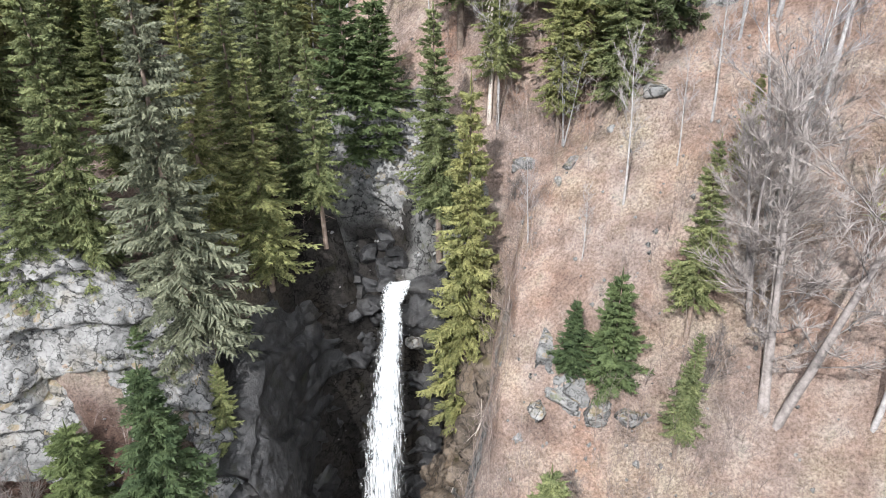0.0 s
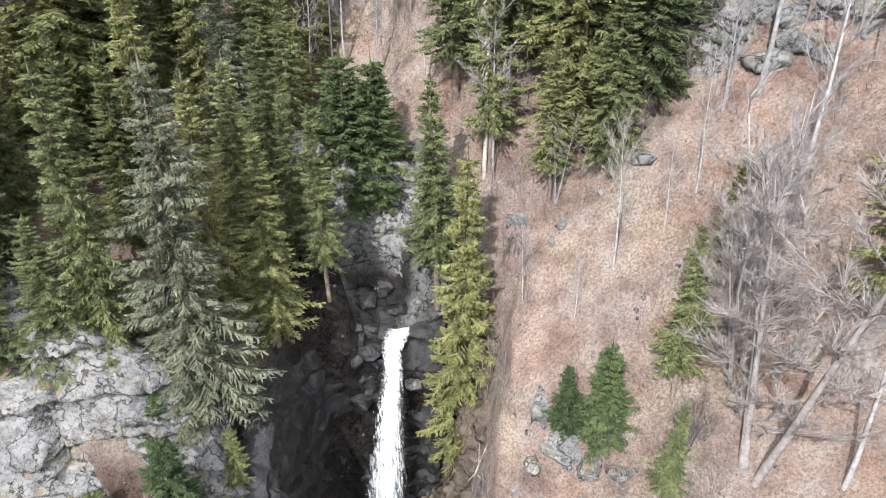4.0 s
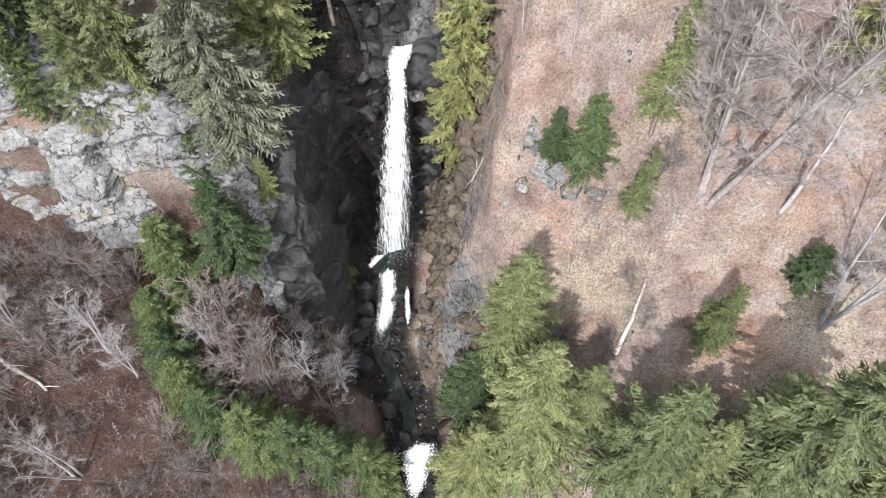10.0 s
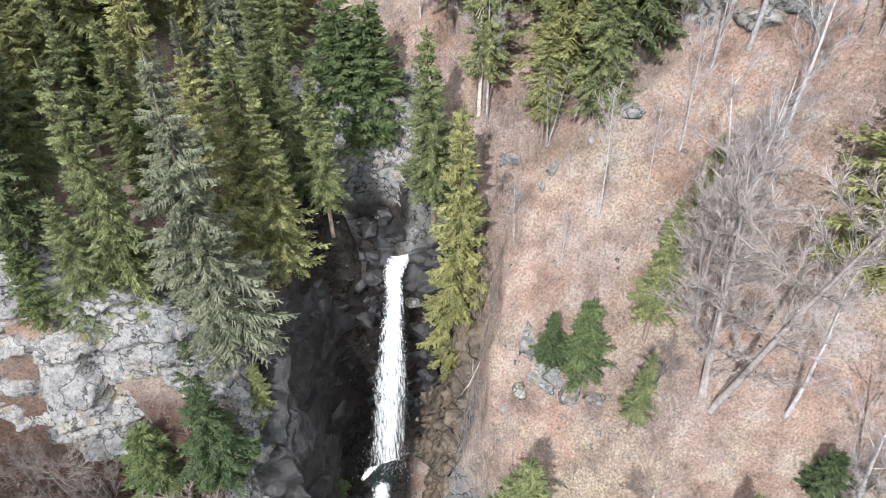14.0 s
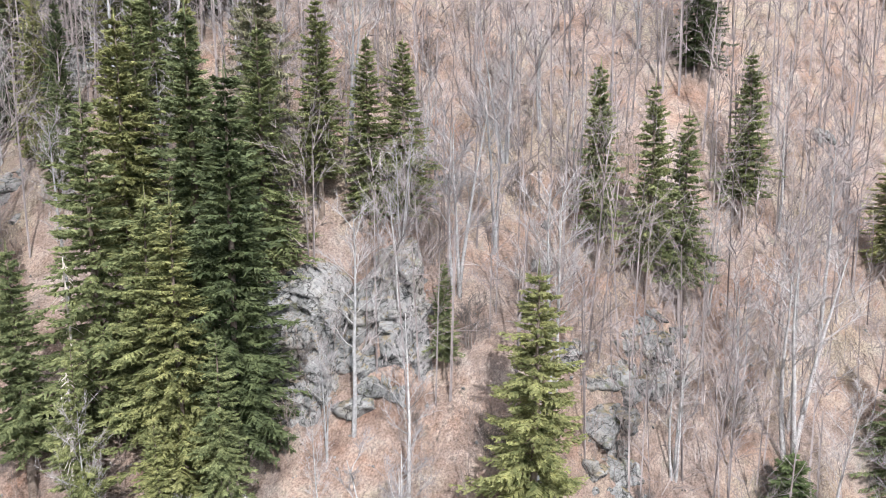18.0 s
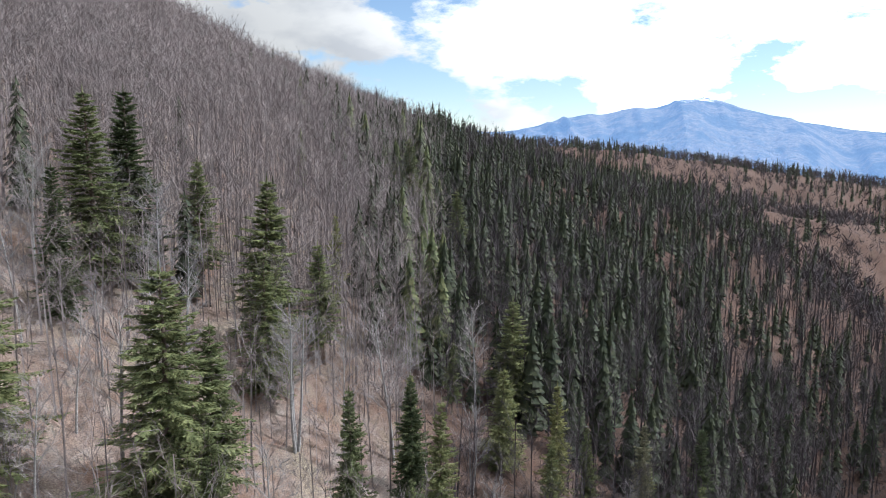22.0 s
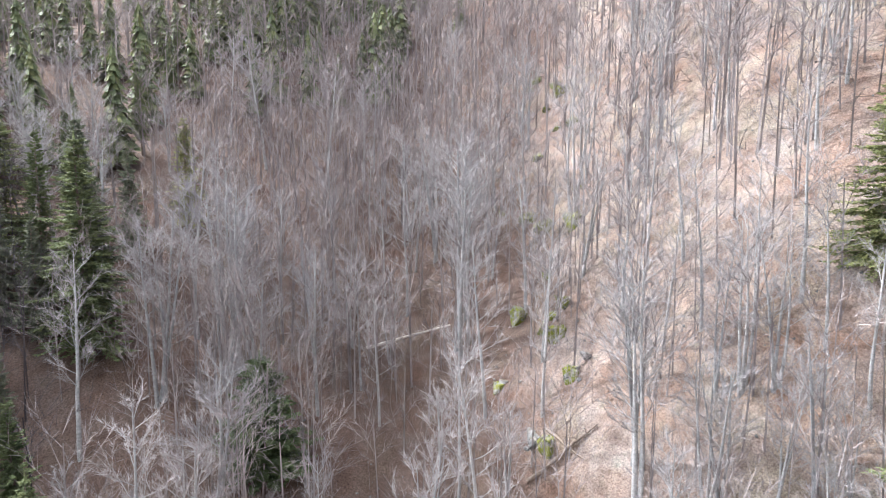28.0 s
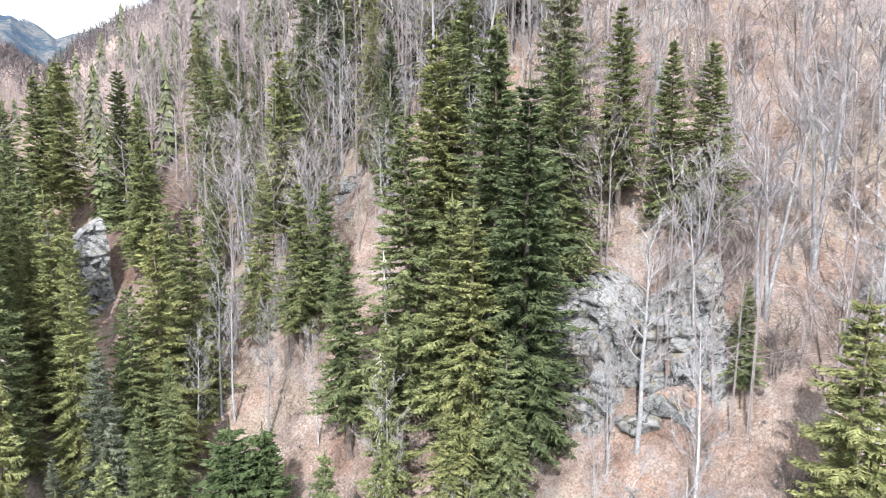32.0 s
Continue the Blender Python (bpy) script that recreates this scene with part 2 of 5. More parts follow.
M_GROUND = make_ground()
M_ROCK = make_rock("pale_limestone", (0.92, 0.92, 0.93), soil=True)
# wet rocks whose dark colour also holds the shade of the gorge
M_WET_SHADE = make_rock("wet_shaded_rock", (0.12, 0.12, 0.13), 0.45, 0.5)
M_BLACK_SHADE = make_rock("black_wet_shaded_rock", (0.1, 0.1, 0.11), 0.3, 0.5)
M_LEDGE = make_rock("brown_ledge_rock", (0.5, 0.39, 0.3), 0.6, 0.4)
M_NEEDLE = make_needles("spruce_needles", (0.1, 0.116, 0.057), (0.31, 0.315, 0.158))
M_NEEDLE_GREY = make_needles("grey_spruce_needles", (0.12, 0.124, 0.092), (0.27, 0.265, 0.2))
M_NEEDLE_FIR = make_needles("fir_needles", (0.055, 0.07, 0.037), (0.172, 0.19, 0.092), thin=0.25)
M_NEEDLE_YOUNG = make_needles("young_spruce_needles", (0.06, 0.085, 0.042), (0.155, 0.19, 0.09))
# darkened needles: shade of the backlit southern valley put into the colour
M_NEEDLE_SHADED = make_needles("shaded_spruce_needles", (0.03, 0.038, 0.024), (0.068, 0.078, 0.045), island_random, 0.08)
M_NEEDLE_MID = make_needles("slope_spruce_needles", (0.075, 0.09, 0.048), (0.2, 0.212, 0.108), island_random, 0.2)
M_BARK = make_bark("spruce_bark", (0.12, 0.09, 0.07), (0.28, 0.23, 0.2))
M_BEECH = make_bark("beech_bark", (0.19, 0.19, 0.195), (0.4, 0.4, 0.41))
M_OLD = make_bark("old_beech_bark", (0.15, 0.138, 0.135), (0.33, 0.305, 0.3))
M_TWIG = make_bark("beech_twigs", (0.2, 0.19, 0.195), (0.4, 0.38, 0.39))
M_SHRUB = make_bark("shrub_twigs", (0.1, 0.087, 0.082), (0.25, 0.218, 0.207))
M_TWIG_FAR = make_bark("far_beech_twigs", (0.125, 0.11, 0.112), (0.34, 0.298, 0.295), island_random, 0.2, 0.15)

# ---------------------------------------------------------------- land form


def lattice(ix, iy, seed):
    h = np.sin(ix * 127.1 + iy * 311.7 + seed * 74.7) * 43758.5453
    return h - np.floor(h)


def vnoise(x, y, seed=0):
    ix, iy = np.floor(x), np.floor(y)
    fx, fy = x - ix, y - iy
    fx, fy = fx * fx * (3 - 2 * fx), fy * fy * (3 - 2 * fy)
    a, b = lattice(ix, iy, seed), lattice(ix + 1, iy, seed)
    c, d = lattice(ix, iy + 1, seed), lattice(ix + 1, iy + 1, seed)
    return (a + (b - a) * fx) * (1 - fy) + (c + (d - c) * fx) * fy - 0.5


def fbm(x, y, size, octaves=4, seed=0):
    out, amp = 0.0, 1.0
    for k in range(octaves):
        out = out + amp * vnoise(x / size * 2 ** k + 13.7 * k, y / size * 2 ** k - 7.1 * k, seed + k)
        amp *= 0.5
    return out


AXIS_Y = (-3000, -1400, -900, -500, -250, -100, 0, 7, 12, 19, 24, 30, 33, 36, 38.5, 40, 42, 44, 52, 66, 130, 400, 1000, 3500)
AXIS_X = (-900, -430, -150, 60, 60, 8, -2, -1.5, 0, 2, 2.2, 0.6, 2.3, 3.2, 3.8, 5.3, 6.7, 7.4, 5, 0, -15, -45, -100, -320)
FLOOR_Y = (-3000, -1400, -900, -500, -250, -100, 0, 12, 30, 44, 52, 66, 130, 400, 1000, 3500)
FLOOR = (-110, -80, -58, -32, -14, -7, 3, 12, 30, 42, 48, 55, 64, 98, 178, 440)
GORGE_Y = (-100, 0, 7, 11.6, 15, 19, 24, 30, 33, 36, 40, 43.0, 44.2, 44.8, 47, 49, 50.5, 66, 130)
GORGE_Z = (-10, 0, 1, 2.5, 6, 7, 8.5, 11, 13.5, 16, 16.3, 17, 37.5, 38.8, 41, 43, 50.5, 55, 64)


def axis_x(y):
    return np.interp(y, AXIS_Y, AXIS_X)


def smooth01(a, b, v):
    t = np.clip((v - a) / (b - a), 0, 1)
    return t * t * (3 - 2 * t)


def land(x, y):
    """Height of the ground, in numpy arrays."""
    x, y = np.asarray(x, float), np.asarray(y, float)
    d = x - axis_x(y)
    floor = np.interp(y, FLOOR_Y, FLOOR)
    ad = np.sqrt(d * d + 9) - 3
    # the eastern side
    east = np.interp(ad, (0, 15, 60, 140, 300, 600, 1500), (0, 9, 37, 84, 165, 250, 330))
    east = east + 0.42 * np.minimum(ad, 32) * smooth01(0, 36, y)
    top_e = np.interp(y, (-1500, -700, -380, -200, -60, 100), (40, 60, 122, 198, 400, 420))
    east = top_e * np.tanh(east / top_e)
    # the western side
    west = np.interp(ad, (0, 15, 60, 110, 210, 400, 1500), (0, 8, 35, 62, 118, 225, 420))
    top_w = np.interp(y, (-1500, -600, -450, -350, -262, -200, -100, 0), (40, 30, 16, 14, 34, 105, 400, 700))
    west = top_w * np.tanh(west / top_w)
    lower = smooth01(32.8, 30.4, y + 0.25 * (x + 15) - 3.2 * smooth01(-10, -16, x) + 2.0 * vnoise(x / 5, y / 9, 3)) * smooth01(-70, -40, x) * smooth01(-10, 20, y)
    z = floor + np.where(d > 0, east, west - 9.0 * lower * (d < 0))
    # the gully on the western side, whose southern flank turns north
    p = 0.225 * x + 0.974 * y
    flank = smooth01(30, 75, -x) * (0.26 * np.clip(-p - 3, 0, 60) * smooth01(-135, -70, y) + 0.14 * np.clip(p - 3, 0, 45))
    z = z + np.where(d < 0, flank * smooth01(-420, -250, y), 0)
    # the spur that closes the valley to the south east
    az, r = np.degrees(np.arctan2(x, y)) % 360, np.hypot(x, y)
    crest = np.interp(az, (105, 120, 140, 152, 165, 171, 177, 183, 189, 196, 205), (-60, 40, 95, 78, 44, 27, 46, 8, -18, -52, -80))
    hump = np.exp(-((r - 1050) / np.where(r < 1050, 420, 700)) ** 2)
    z = np.maximum(z, floor + np.maximum(0, crest - floor) * hump)
    # relief
    far = smooth01(60, 400, np.hypot(x, y))
    z = z + fbm(x, y, 26, 4, 5) * (1.6 + 6 * far) + fbm(x, y, 5, 3, 9) * 0.8 * (1 - far)
    # rock bands on the steep eastern slope
    band = smooth01(0.12, 0.3, fbm(x, y, 38, 3, 21)) * smooth01(10, 22, d) * smooth01(220, 120, d) * smooth01(-20, 20, y)
    step = z / 7.0 + 0.6 * vnoise(x / 9, y / 9, 30)
    z = z + band * 2.2 * (smooth01(0.25, 0.6, step - np.floor(step)) - (step - np.floor(step)))
    # the gorge of the stream
    gz = np.interp(y, GORGE_Y, GORGE_Z)
    wide = np.interp(y, (-100, 0, 20, 34, 39.5, 42, 60, 130), (6, 3, 3, 4.9, 5.2, 2.6, 2.0, 3))
    rag = 1.6 * fbm(x, y, 6, 3, 41) + 1.1 * fbm(z, y, 3.5, 2, 43)
    steep = np.where(d > 0, np.interp(y, (-20, 5, 20, 30), (0.8, 1.0, 1.6, 4.5)), np.interp(y, (-20, 15, 27, 31), (0.8, 1.2, 2.5, 6.0)))
    wall = gz + steep * np.maximum(0, np.abs(d) - wide + rag)
    return np.where((y > -100) & (y < 130), np.minimum(z, wall), z)


def ground_at(x, y):
    return float(land(np.array([x]), np.array([y]))[0])


def mesh_from(name, verts, faces, material, smooth=False):
    """A mesh from arrays of vertices and of triangles or quads."""
    verts, faces = np.asarray(verts, np.float32), np.asarray(faces, np.int32)
    me = bpy.data.meshes.new(name)
    k = faces.shape[1]
    me.vertices.add(len(verts))
    me.vertices.foreach_set("co", verts.ravel())
    me.loops.add(faces.size)
    me.loops.foreach_set("vertex_index", faces.ravel())
    me.polygons.add(len(faces))
    me.polygons.foreach_set("loop_start", np.arange(0, faces.size, k, dtype=np.int32))
    if smooth:
        me.polygons.foreach_set("use_smooth", np.ones(len(faces), bool))
    me.materials.append(material)
    me.update(calc_edges=True)
    return me


def share(x, y):
    """How much of the wood at a place is spruce."""
    az = np.degrees(np.arctan2(x, y)) % 360
    r = np.hypot(x, y)
    s = np.interp(az, (0, 15, 40, 70, 95, 100, 124, 130, 137, 148, 158, 170, 185, 195, 238, 250, 290, 318, 342, 352, 360), (0.5, 0.3, 0.2, 0.05, 0.03, 0.015, 0.015, 0.1, 0.45, 0.45, 0.3, 0.18, 0.18, 0.25, 0.6, 0.3, 0.02, 0.02, 0.05, 0.3, 0.5))
    s = np.where((az > 325) | (az < 120), s * np.interp(r, (100, 200), (1, 0.12)), s)
    return np.clip(s + 0.55 * fbm(x, y, 90, 2, 77) * (s > 0.02), 0, 1)


def build_ground():
    rings = np.concatenate([np.linspace(0.6, 20, 26), np.linspace(20.7, 75, 96), 76 * 1.027 ** np.arange(0, 152)])
    n_az = 560
    az = np.linspace(0, 2 * np.pi, n_az, endpoint=False)
    rr, aa = np.meshgrid(rings, az, indexing="ij")
    x, y = rr * np.sin(aa), 12 + rr * np.cos(aa)
    z = land(x, y)
    verts = np.stack([x, y, z], -1).reshape(-1, 3)
    i, j = np.meshgrid(np.arange(len(rings) - 1), np.arange(n_az), indexing="ij")
    a = i * n_az + j
    b = i * n_az + (j + 1) % n_az
    faces = np.stack([a, b, b + n_az, a + n_az], -1).reshape(-1, 4)[:, ::-1]
    me = mesh_from("ground", verts, faces, M_GROUND, True)
    d = x - axis_x(y)
    # wet bed, walls and slot, where gorge shade is painted in as well
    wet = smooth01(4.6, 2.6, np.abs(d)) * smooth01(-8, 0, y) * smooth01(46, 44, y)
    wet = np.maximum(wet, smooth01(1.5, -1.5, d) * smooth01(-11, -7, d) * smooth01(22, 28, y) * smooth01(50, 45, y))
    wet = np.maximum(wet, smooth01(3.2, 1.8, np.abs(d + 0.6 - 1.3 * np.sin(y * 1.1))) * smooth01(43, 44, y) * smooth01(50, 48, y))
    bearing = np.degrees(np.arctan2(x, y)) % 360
    # leaf mould, plus shade painted under spruces and over the southern valley
    duff_shade = smooth01(0.12, 0.5, share(x, y)) * smooth01(60, 110, rr)
    duff_shade = np.maximum(duff_shade, 0.9 * smooth01(120, 140, bearing) * smooth01(250, 238, bearing) * smooth01(90, 130, rr))
    duff_shade = duff_shade * (1 - 0.4 * smooth01(1100, 1500, rr))
    duff_shade = np.maximum(duff_shade, 0.95 * smooth01(-48, -30, x) * smooth01(-3.5, -6, d) * smooth01(-25, -5, y) * smooth01(35.5, 33, y + 0.25 * (x + 15)) * smooth01(-0.75, -0.25, fbm(x, y, 11, 3, 61)))
    duff_shade = np.maximum(duff_shade, 0.75 * smooth01(4, -8, 0.225 * x + 0.974 * y + 6 * fbm(x, y, 15, 2, 63)) * smooth01(-45, -60, x) * smooth01(-150, -120, y))
    band = smooth01(0.05, 0.25, fbm(x, y, 38, 3, 21)) * smooth01(16, 24, d) * smooth01(220, 120, d) * smooth01(-20, 20, y)
    band = 0.12 * band + 0.5 * smooth01(11, 5, d) * smooth01(2, 4, d) * smooth01(14, 24, y) * smooth01(43, 40, y) + 1.2 * smooth01(7, 5, np.abs(d - 1)) * smooth01(43, 44, y) * smooth01(54, 51, y)
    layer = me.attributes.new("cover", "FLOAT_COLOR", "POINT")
    layer.data.foreach_set("color", np.stack([wet, duff_shade, band, np.ones_like(wet)], -1).astype(np.float32).ravel())
    tagged(new("ground", me), "steep valley ground of dry beech leaves, dead grass and pale rock", "ground", kind="structure")


build_ground()

# ---------------------------------------------------------------- trees


class Soup:
    """Triangles gathered for one mesh."""

    def __init__(self):
        self.v, self.f = [], []

    def tri(self, a, b, c):
        k = len(self.v)
        self.v += [a, b, c]
        self.f.append((k, k + 1, k + 2))

    def tube(self, points, radii, sides=5):
        k0 = len(self.v)
        for n, (p, r) in enumerate(zip(points, radii)):
            q = points[min(n + 1, len(points) - 1)] - points[max(n - 1, 0)]
            q = q.normalized() if q.length > 1e-6 else Vector((0, 0, 1))
            s = q.orthogonal().normalized()
            t = q.cross(s)
            for k in range(sides):
                a = 2 * math.pi * k / sides
                self.v.append(p + (s * math.cos(a) + t * math.sin(a)) * r)
        for n in range(len(points) - 1):
            for k in range(sides):
                a, b = k0 + n * sides + k, k0 + n * sides + (k + 1) % sides
                self.f.append((a, b, b + sides))
                self.f.append((a, b + sides, a + sides))

    def mesh(self, name, material):
        return mesh_from(name, [tuple(p) for p in self.v], self.f, material)


def conifer(seed, height, spread, whorls, droop, bare, needle, ragged=0.25, hang=0.5):
    """Trunk and crown meshes of a spruce. bare: the part of the trunk without green. hang: how far the side twigs hang down."""
    rnd = random.Random(seed)
    trunk = Soup()
    lean = Vector((rnd.uniform(-0.02, 0.02), rnd.uniform(-0.02, 0.02), 1))
    pts = [lean * (height * k / 7) + Vector((rnd.uniform(-0.05, 0.05), rnd.uniform(-0.05, 0.05), 0)) for k in range(8)]
    pts[0].z = -1.2
    trunk.tube(pts, [0.013 * height * (1 - k / 7) + 0.015 for k in range(8)], 6)
    for k in range(int(44 * bare)):
        z = rnd.uniform(0.06, max(bare, 0.1)) * height
        a = rnd.uniform(0, 6.28)
        d = Vector((math.cos(a), math.sin(a), -0.25))
        trunk.tube([lean * z, lean * z + d * rnd.uniform(0.6, 0.3 * spread + 0.8)], [0.035, 0.008], 3)
    rng = np.random.default_rng(seed)
    n = int(whorls * 13)
    w = np.arange(n)
    f = np.clip((w + rng.normal(0, 3.2, n)) / n, 0, 0.985)
    f = 1 - (1 - f) ** 0.82
    a = 2.39996 * w + rng.normal(0, 0.3, n)
    lump = rng.uniform(1 - ragged, 1 + ragged, 12)[((a / 1.57).astype(int) + (f * 6).astype(int) * 3) % 12]
    ln = (spread * (1 - f) ** 0.8 * (0.62 + 0.38 * np.minimum(1, f * 6 + 0.2)) + 0.2) * rng.uniform(0.55, 1.12, n) * lump
    ln = np.where(rng.random(n) < 0.1, ln * 0.5, ln)
    out = np.stack([np.cos(a), np.sin(a), 0 * a], -1)
    side = np.stack([-np.sin(a), np.cos(a), 0 * a], -1)
    dr = droop * (1.1 - 0.8 * f) * rng.uniform(0.55, 1.35, n)
    up = 0.55 * f + rng.uniform(-0.14, 0.14, n)
    base = np.array(lean)[None] * (height * (bare + (1 - bare) * f))[:, None]

    def spine(u):
        bow = (up[:, None] * u - dr[:, None] * u ** 2 + 0.55 * dr[:, None] * u ** 4) * ln[:, None]
        return base[:, None] + out[:, None] * (ln[:, None] * u)[..., None] + np.stack([0 * bow, 0 * bow, bow], -1)

    pairs = 16
    tris = []
    for sg in (-1, 1):
        u = (np.arange(pairs) + rng.uniform(0.1, 0.9, (n, pairs))) / pairs
        u = 0.12 + 0.88 * u
        p = spine(u)
        tl = (0.31 * ln[:, None] ** 0.8 * (1.04 - u) ** 0.55 * np.minimum(1, 0.35 + u * 1.6) + 0.1) * rng.uniform(0.4, 1.35, u.shape)
        sw = rng.uniform(0.55, 1.15, u.shape)
        fall = -hang * rng.uniform(0.3, 1.1, u.shape)
        way = out[:, None] * np.cos(sw)[..., None] + side[:, None] * (sg * np.sin(sw))[..., None]
        way[..., 2] = fall
        wd = (0.035 + 0.02 * ln[:, None]) * rng.uniform(0.7, 1.3, u.shape)
        along = out[:, None] * wd[..., None]
        tip = p + way * tl[..., None]
        tilt = np.zeros_like(p)
        tilt[..., 2] = wd * rng.uniform(-0.5, 0.9, u.shape)
        tris.append(np.stack([p - along + tilt, p + along, tip], 2))
        # the fringe that hangs from each twig
        q0, q1 = p + way * (tl * 0.25)[..., None], p + way * (tl * 0.92)[..., None]
        drop = rng.normal(0, 0.06, p.shape)
        drop[..., 2] = -(0.08 + 0.5 * hang * tl) * rng.uniform(0.5, 1.3, u.shape)
        tris.append(np.stack([q0, q1, p + way * (tl * rng.uniform(0.4, 0.8, u.shape))[..., None] + drop], 2))
        # short sprays along the outer edge
        c = p + way * (tl * rng.uniform(0.5, 0.95, u.shape))[..., None]
        e = out[:, None] * (0.16 + 0.05 * ln[:, None] * rng.random(u.shape))[..., None] + rng.normal(0, 0.07, p.shape)
        g = rng.normal(0, 0.04, p.shape)
        tris.append(np.stack([c - g, c + g, c + e], 2))
    tip0, tip1 = spine(np.full((n, 1), 0.86)), spine(np.full((n, 1), 1.0))
    tris.append(np.stack([tip0 - side[:, None] * 0.07, tip0 + side[:, None] * 0.07, tip1 + (tip1 - tip0) * 0.6], 2))
    crown = np.concatenate([t.reshape(-1, 3) for t in tris])
    top = np.array(lean) * height
    spike = [top + np.array(o) for k in range(4) for o in ((0, 0, 0.7), (0.09 * math.cos(1.57 * k), 0.09 * math.sin(1.57 * k), -0.6), (0.09 * math.cos(1.57 * k + 1), 0.09 * math.sin(1.57 * k + 1), -0.6))]
    crown = np.concatenate([crown, np.array(spike)])
    return trunk.mesh("trunk", M_BARK), mesh_from("crown", crown, np.arange(len(crown)).reshape(-1, 3), needle)


def bare_tree(seed, height, spread, limbs=16, stems=1, bark=None, twig=None, low=0.35, fine=12, stout=0.17):
    """Trunk, limb and twig meshes of a leafless beech."""
    rnd = random.Random(seed)
    trunk, limb, twigs = Soup(), Soup(), Soup()

    def bend(p, d, length, n, wander, lift):
        pts = [p.copy()]
        d = d.normalized()
        for _ in range(n):
            d = (d + Vector((rnd.uniform(-1, 1), rnd.uniform(-1, 1), rnd.uniform(-0.6, 1.0) + lift)) * wander).normalized()
            pts.append(pts[-1] + d * (length / n))
        return pts

    for st in range(stems):
        a = rnd.uniform(0, 6.28)
        tilt = 0.03 if stems == 1 else rnd.uniform(0.04, 0.2)
        h = height * rnd.uniform(0.85, 1.0) if stems > 1 else height
        stem = bend(Vector((0.25 * st, 0, -1.0)), Vector((tilt * math.cos(a), tilt * math.sin(a), 1)), h + 1, 9, 0.05, 0.2)
        r0 = 0.011 * h + 0.03
        trunk.tube(stem, [r0 * (1 - 0.9 * k / 9) + 0.01 for k in range(10)], 6)
        for k in range(limbs):
            f = low + (0.98 - low) * (k + rnd.random()) / limbs
            i = min(int(f * 9), 8)
            p = stem[i].lerp(stem[i + 1], f * 9 - i)
            a = 2.4 * k + rnd.uniform(-0.5, 0.5)
            ln = spread * (1.05 - 0.7 * abs(f - 0.55) * 1.4) * rnd.uniform(0.6, 1.1)
            d = Vector((math.cos(a), math.sin(a), 0.35 + 0.75 * f))
            lp = bend(p, d, ln, 4, 0.17, 0.16)
            limb.tube(lp, [r0 * stout * (1 - 0.85 * n / 4) + 0.008 for n in range(5)], 3)
            for s in range(7):
                g = 0.22 + 0.78 * (s + rnd.random()) / 7
                i = min(int(g * 4), 3)
                q = lp[i].lerp(lp[i + 1], g * 4 - i)
                e = (lp[i + 1] - lp[i]).normalized() + Vector((rnd.uniform(-1, 1), rnd.uniform(-1, 1), rnd.uniform(-0.4, 0.7)))
                sp = bend(q, e, ln * rnd.uniform(0.35, 0.6), 2, 0.2, 0.3)
                twigs.tube(sp, [0.02, 0.013, 0.005], 3)
                for w in range(fine):
                    c = sp[0].lerp(sp[2], 0.15 + 0.85 * rnd.random())
                    e2 = (sp[2] - sp[0]).normalized() + Vector((rnd.uniform(-1, 1), rnd.uniform(-1, 1), rnd.uniform(-0.4, 0.9)))
                    e2 = e2.normalized() * ln * rnd.uniform(0.16, 0.4)
                    o = e2.cross(Vector((rnd.uniform(-1, 1), rnd.uniform(-1, 1), rnd.uniform(-1, 1)))).normalized() * 0.016
                    twigs.tri(c - o, c + o, c + e2)
    return trunk.mesh("trunk", bark or M_BEECH), limb.mesh("limb_crown", bark or M_BEECH), twigs.mesh("twig_crown", twig or M_TWIG)


def thing(name, parts, label, category, group):
    """An empty at the base, with its part meshes under it, kept aside to be copied."""
    root = new(name)
    for part_name, me in parts:
        ob = new(part_name, me)
        ob.parent = root
    return tagged(root, label, category, group)


SPRUCE = "tall green spruce with drooping branches on the slope"
conifers = {
    "tall": [thing("spruce_tree", zip(("trunk", "crown"), conifer(11 + k, 22, 3.7, 26, 0.75, 0.06, M_NEEDLE, 0.25, 0.45)), SPRUCE, "tree", "spruces on the slopes") for k in range(4)],
    "slim": [thing("spruce_tree", zip(("trunk", "crown"), conifer(31 + k, 22, 2.8, 24, 0.65, 0.2, M_NEEDLE, 0.42, 0.6)), "slim green spruce with bare lower trunk", "tree", "spruces on the slopes") for k in range(4)],
    "grey": [thing("spruce_tree", zip(("trunk", "crown"), conifer(51 + k, 22, 2.9, 27, 0.8, 0.1, M_NEEDLE_GREY, 0.42, 0.8)), "grey-green spruce hung with pale lichen", "tree", "spruces on the slopes") for k in range(3)],
    "fir": [thing("fir_tree", zip(("trunk", "crown"), conifer(111 + k, 22, 3.2, 35, 0.5, 0.05, M_NEEDLE_FIR, 0.35, 0.5)), "dark green fir with dense level branches", "tree", "firs on the slopes") for k in range(3)],
    "column": [thing("spruce_tree", zip(("trunk", "crown"), conifer(91 + k, 22, 2.5, 27, 1.05, 0.03, M_NEEDLE, 0.2, 0.9)), "narrow spruce with long drooping branches", "tree", "spruces on the slopes") for k in range(2)],
    "young": [thing("young_spruce", zip(("trunk", "crown"), conifer(71 + k, 7, 1.95, 16, 0.25, 0.02, M_NEEDLE_YOUNG, 0.2, 0.2)), "young bushy bright green spruce", "tree", "young spruces") for k in range(3)],
}
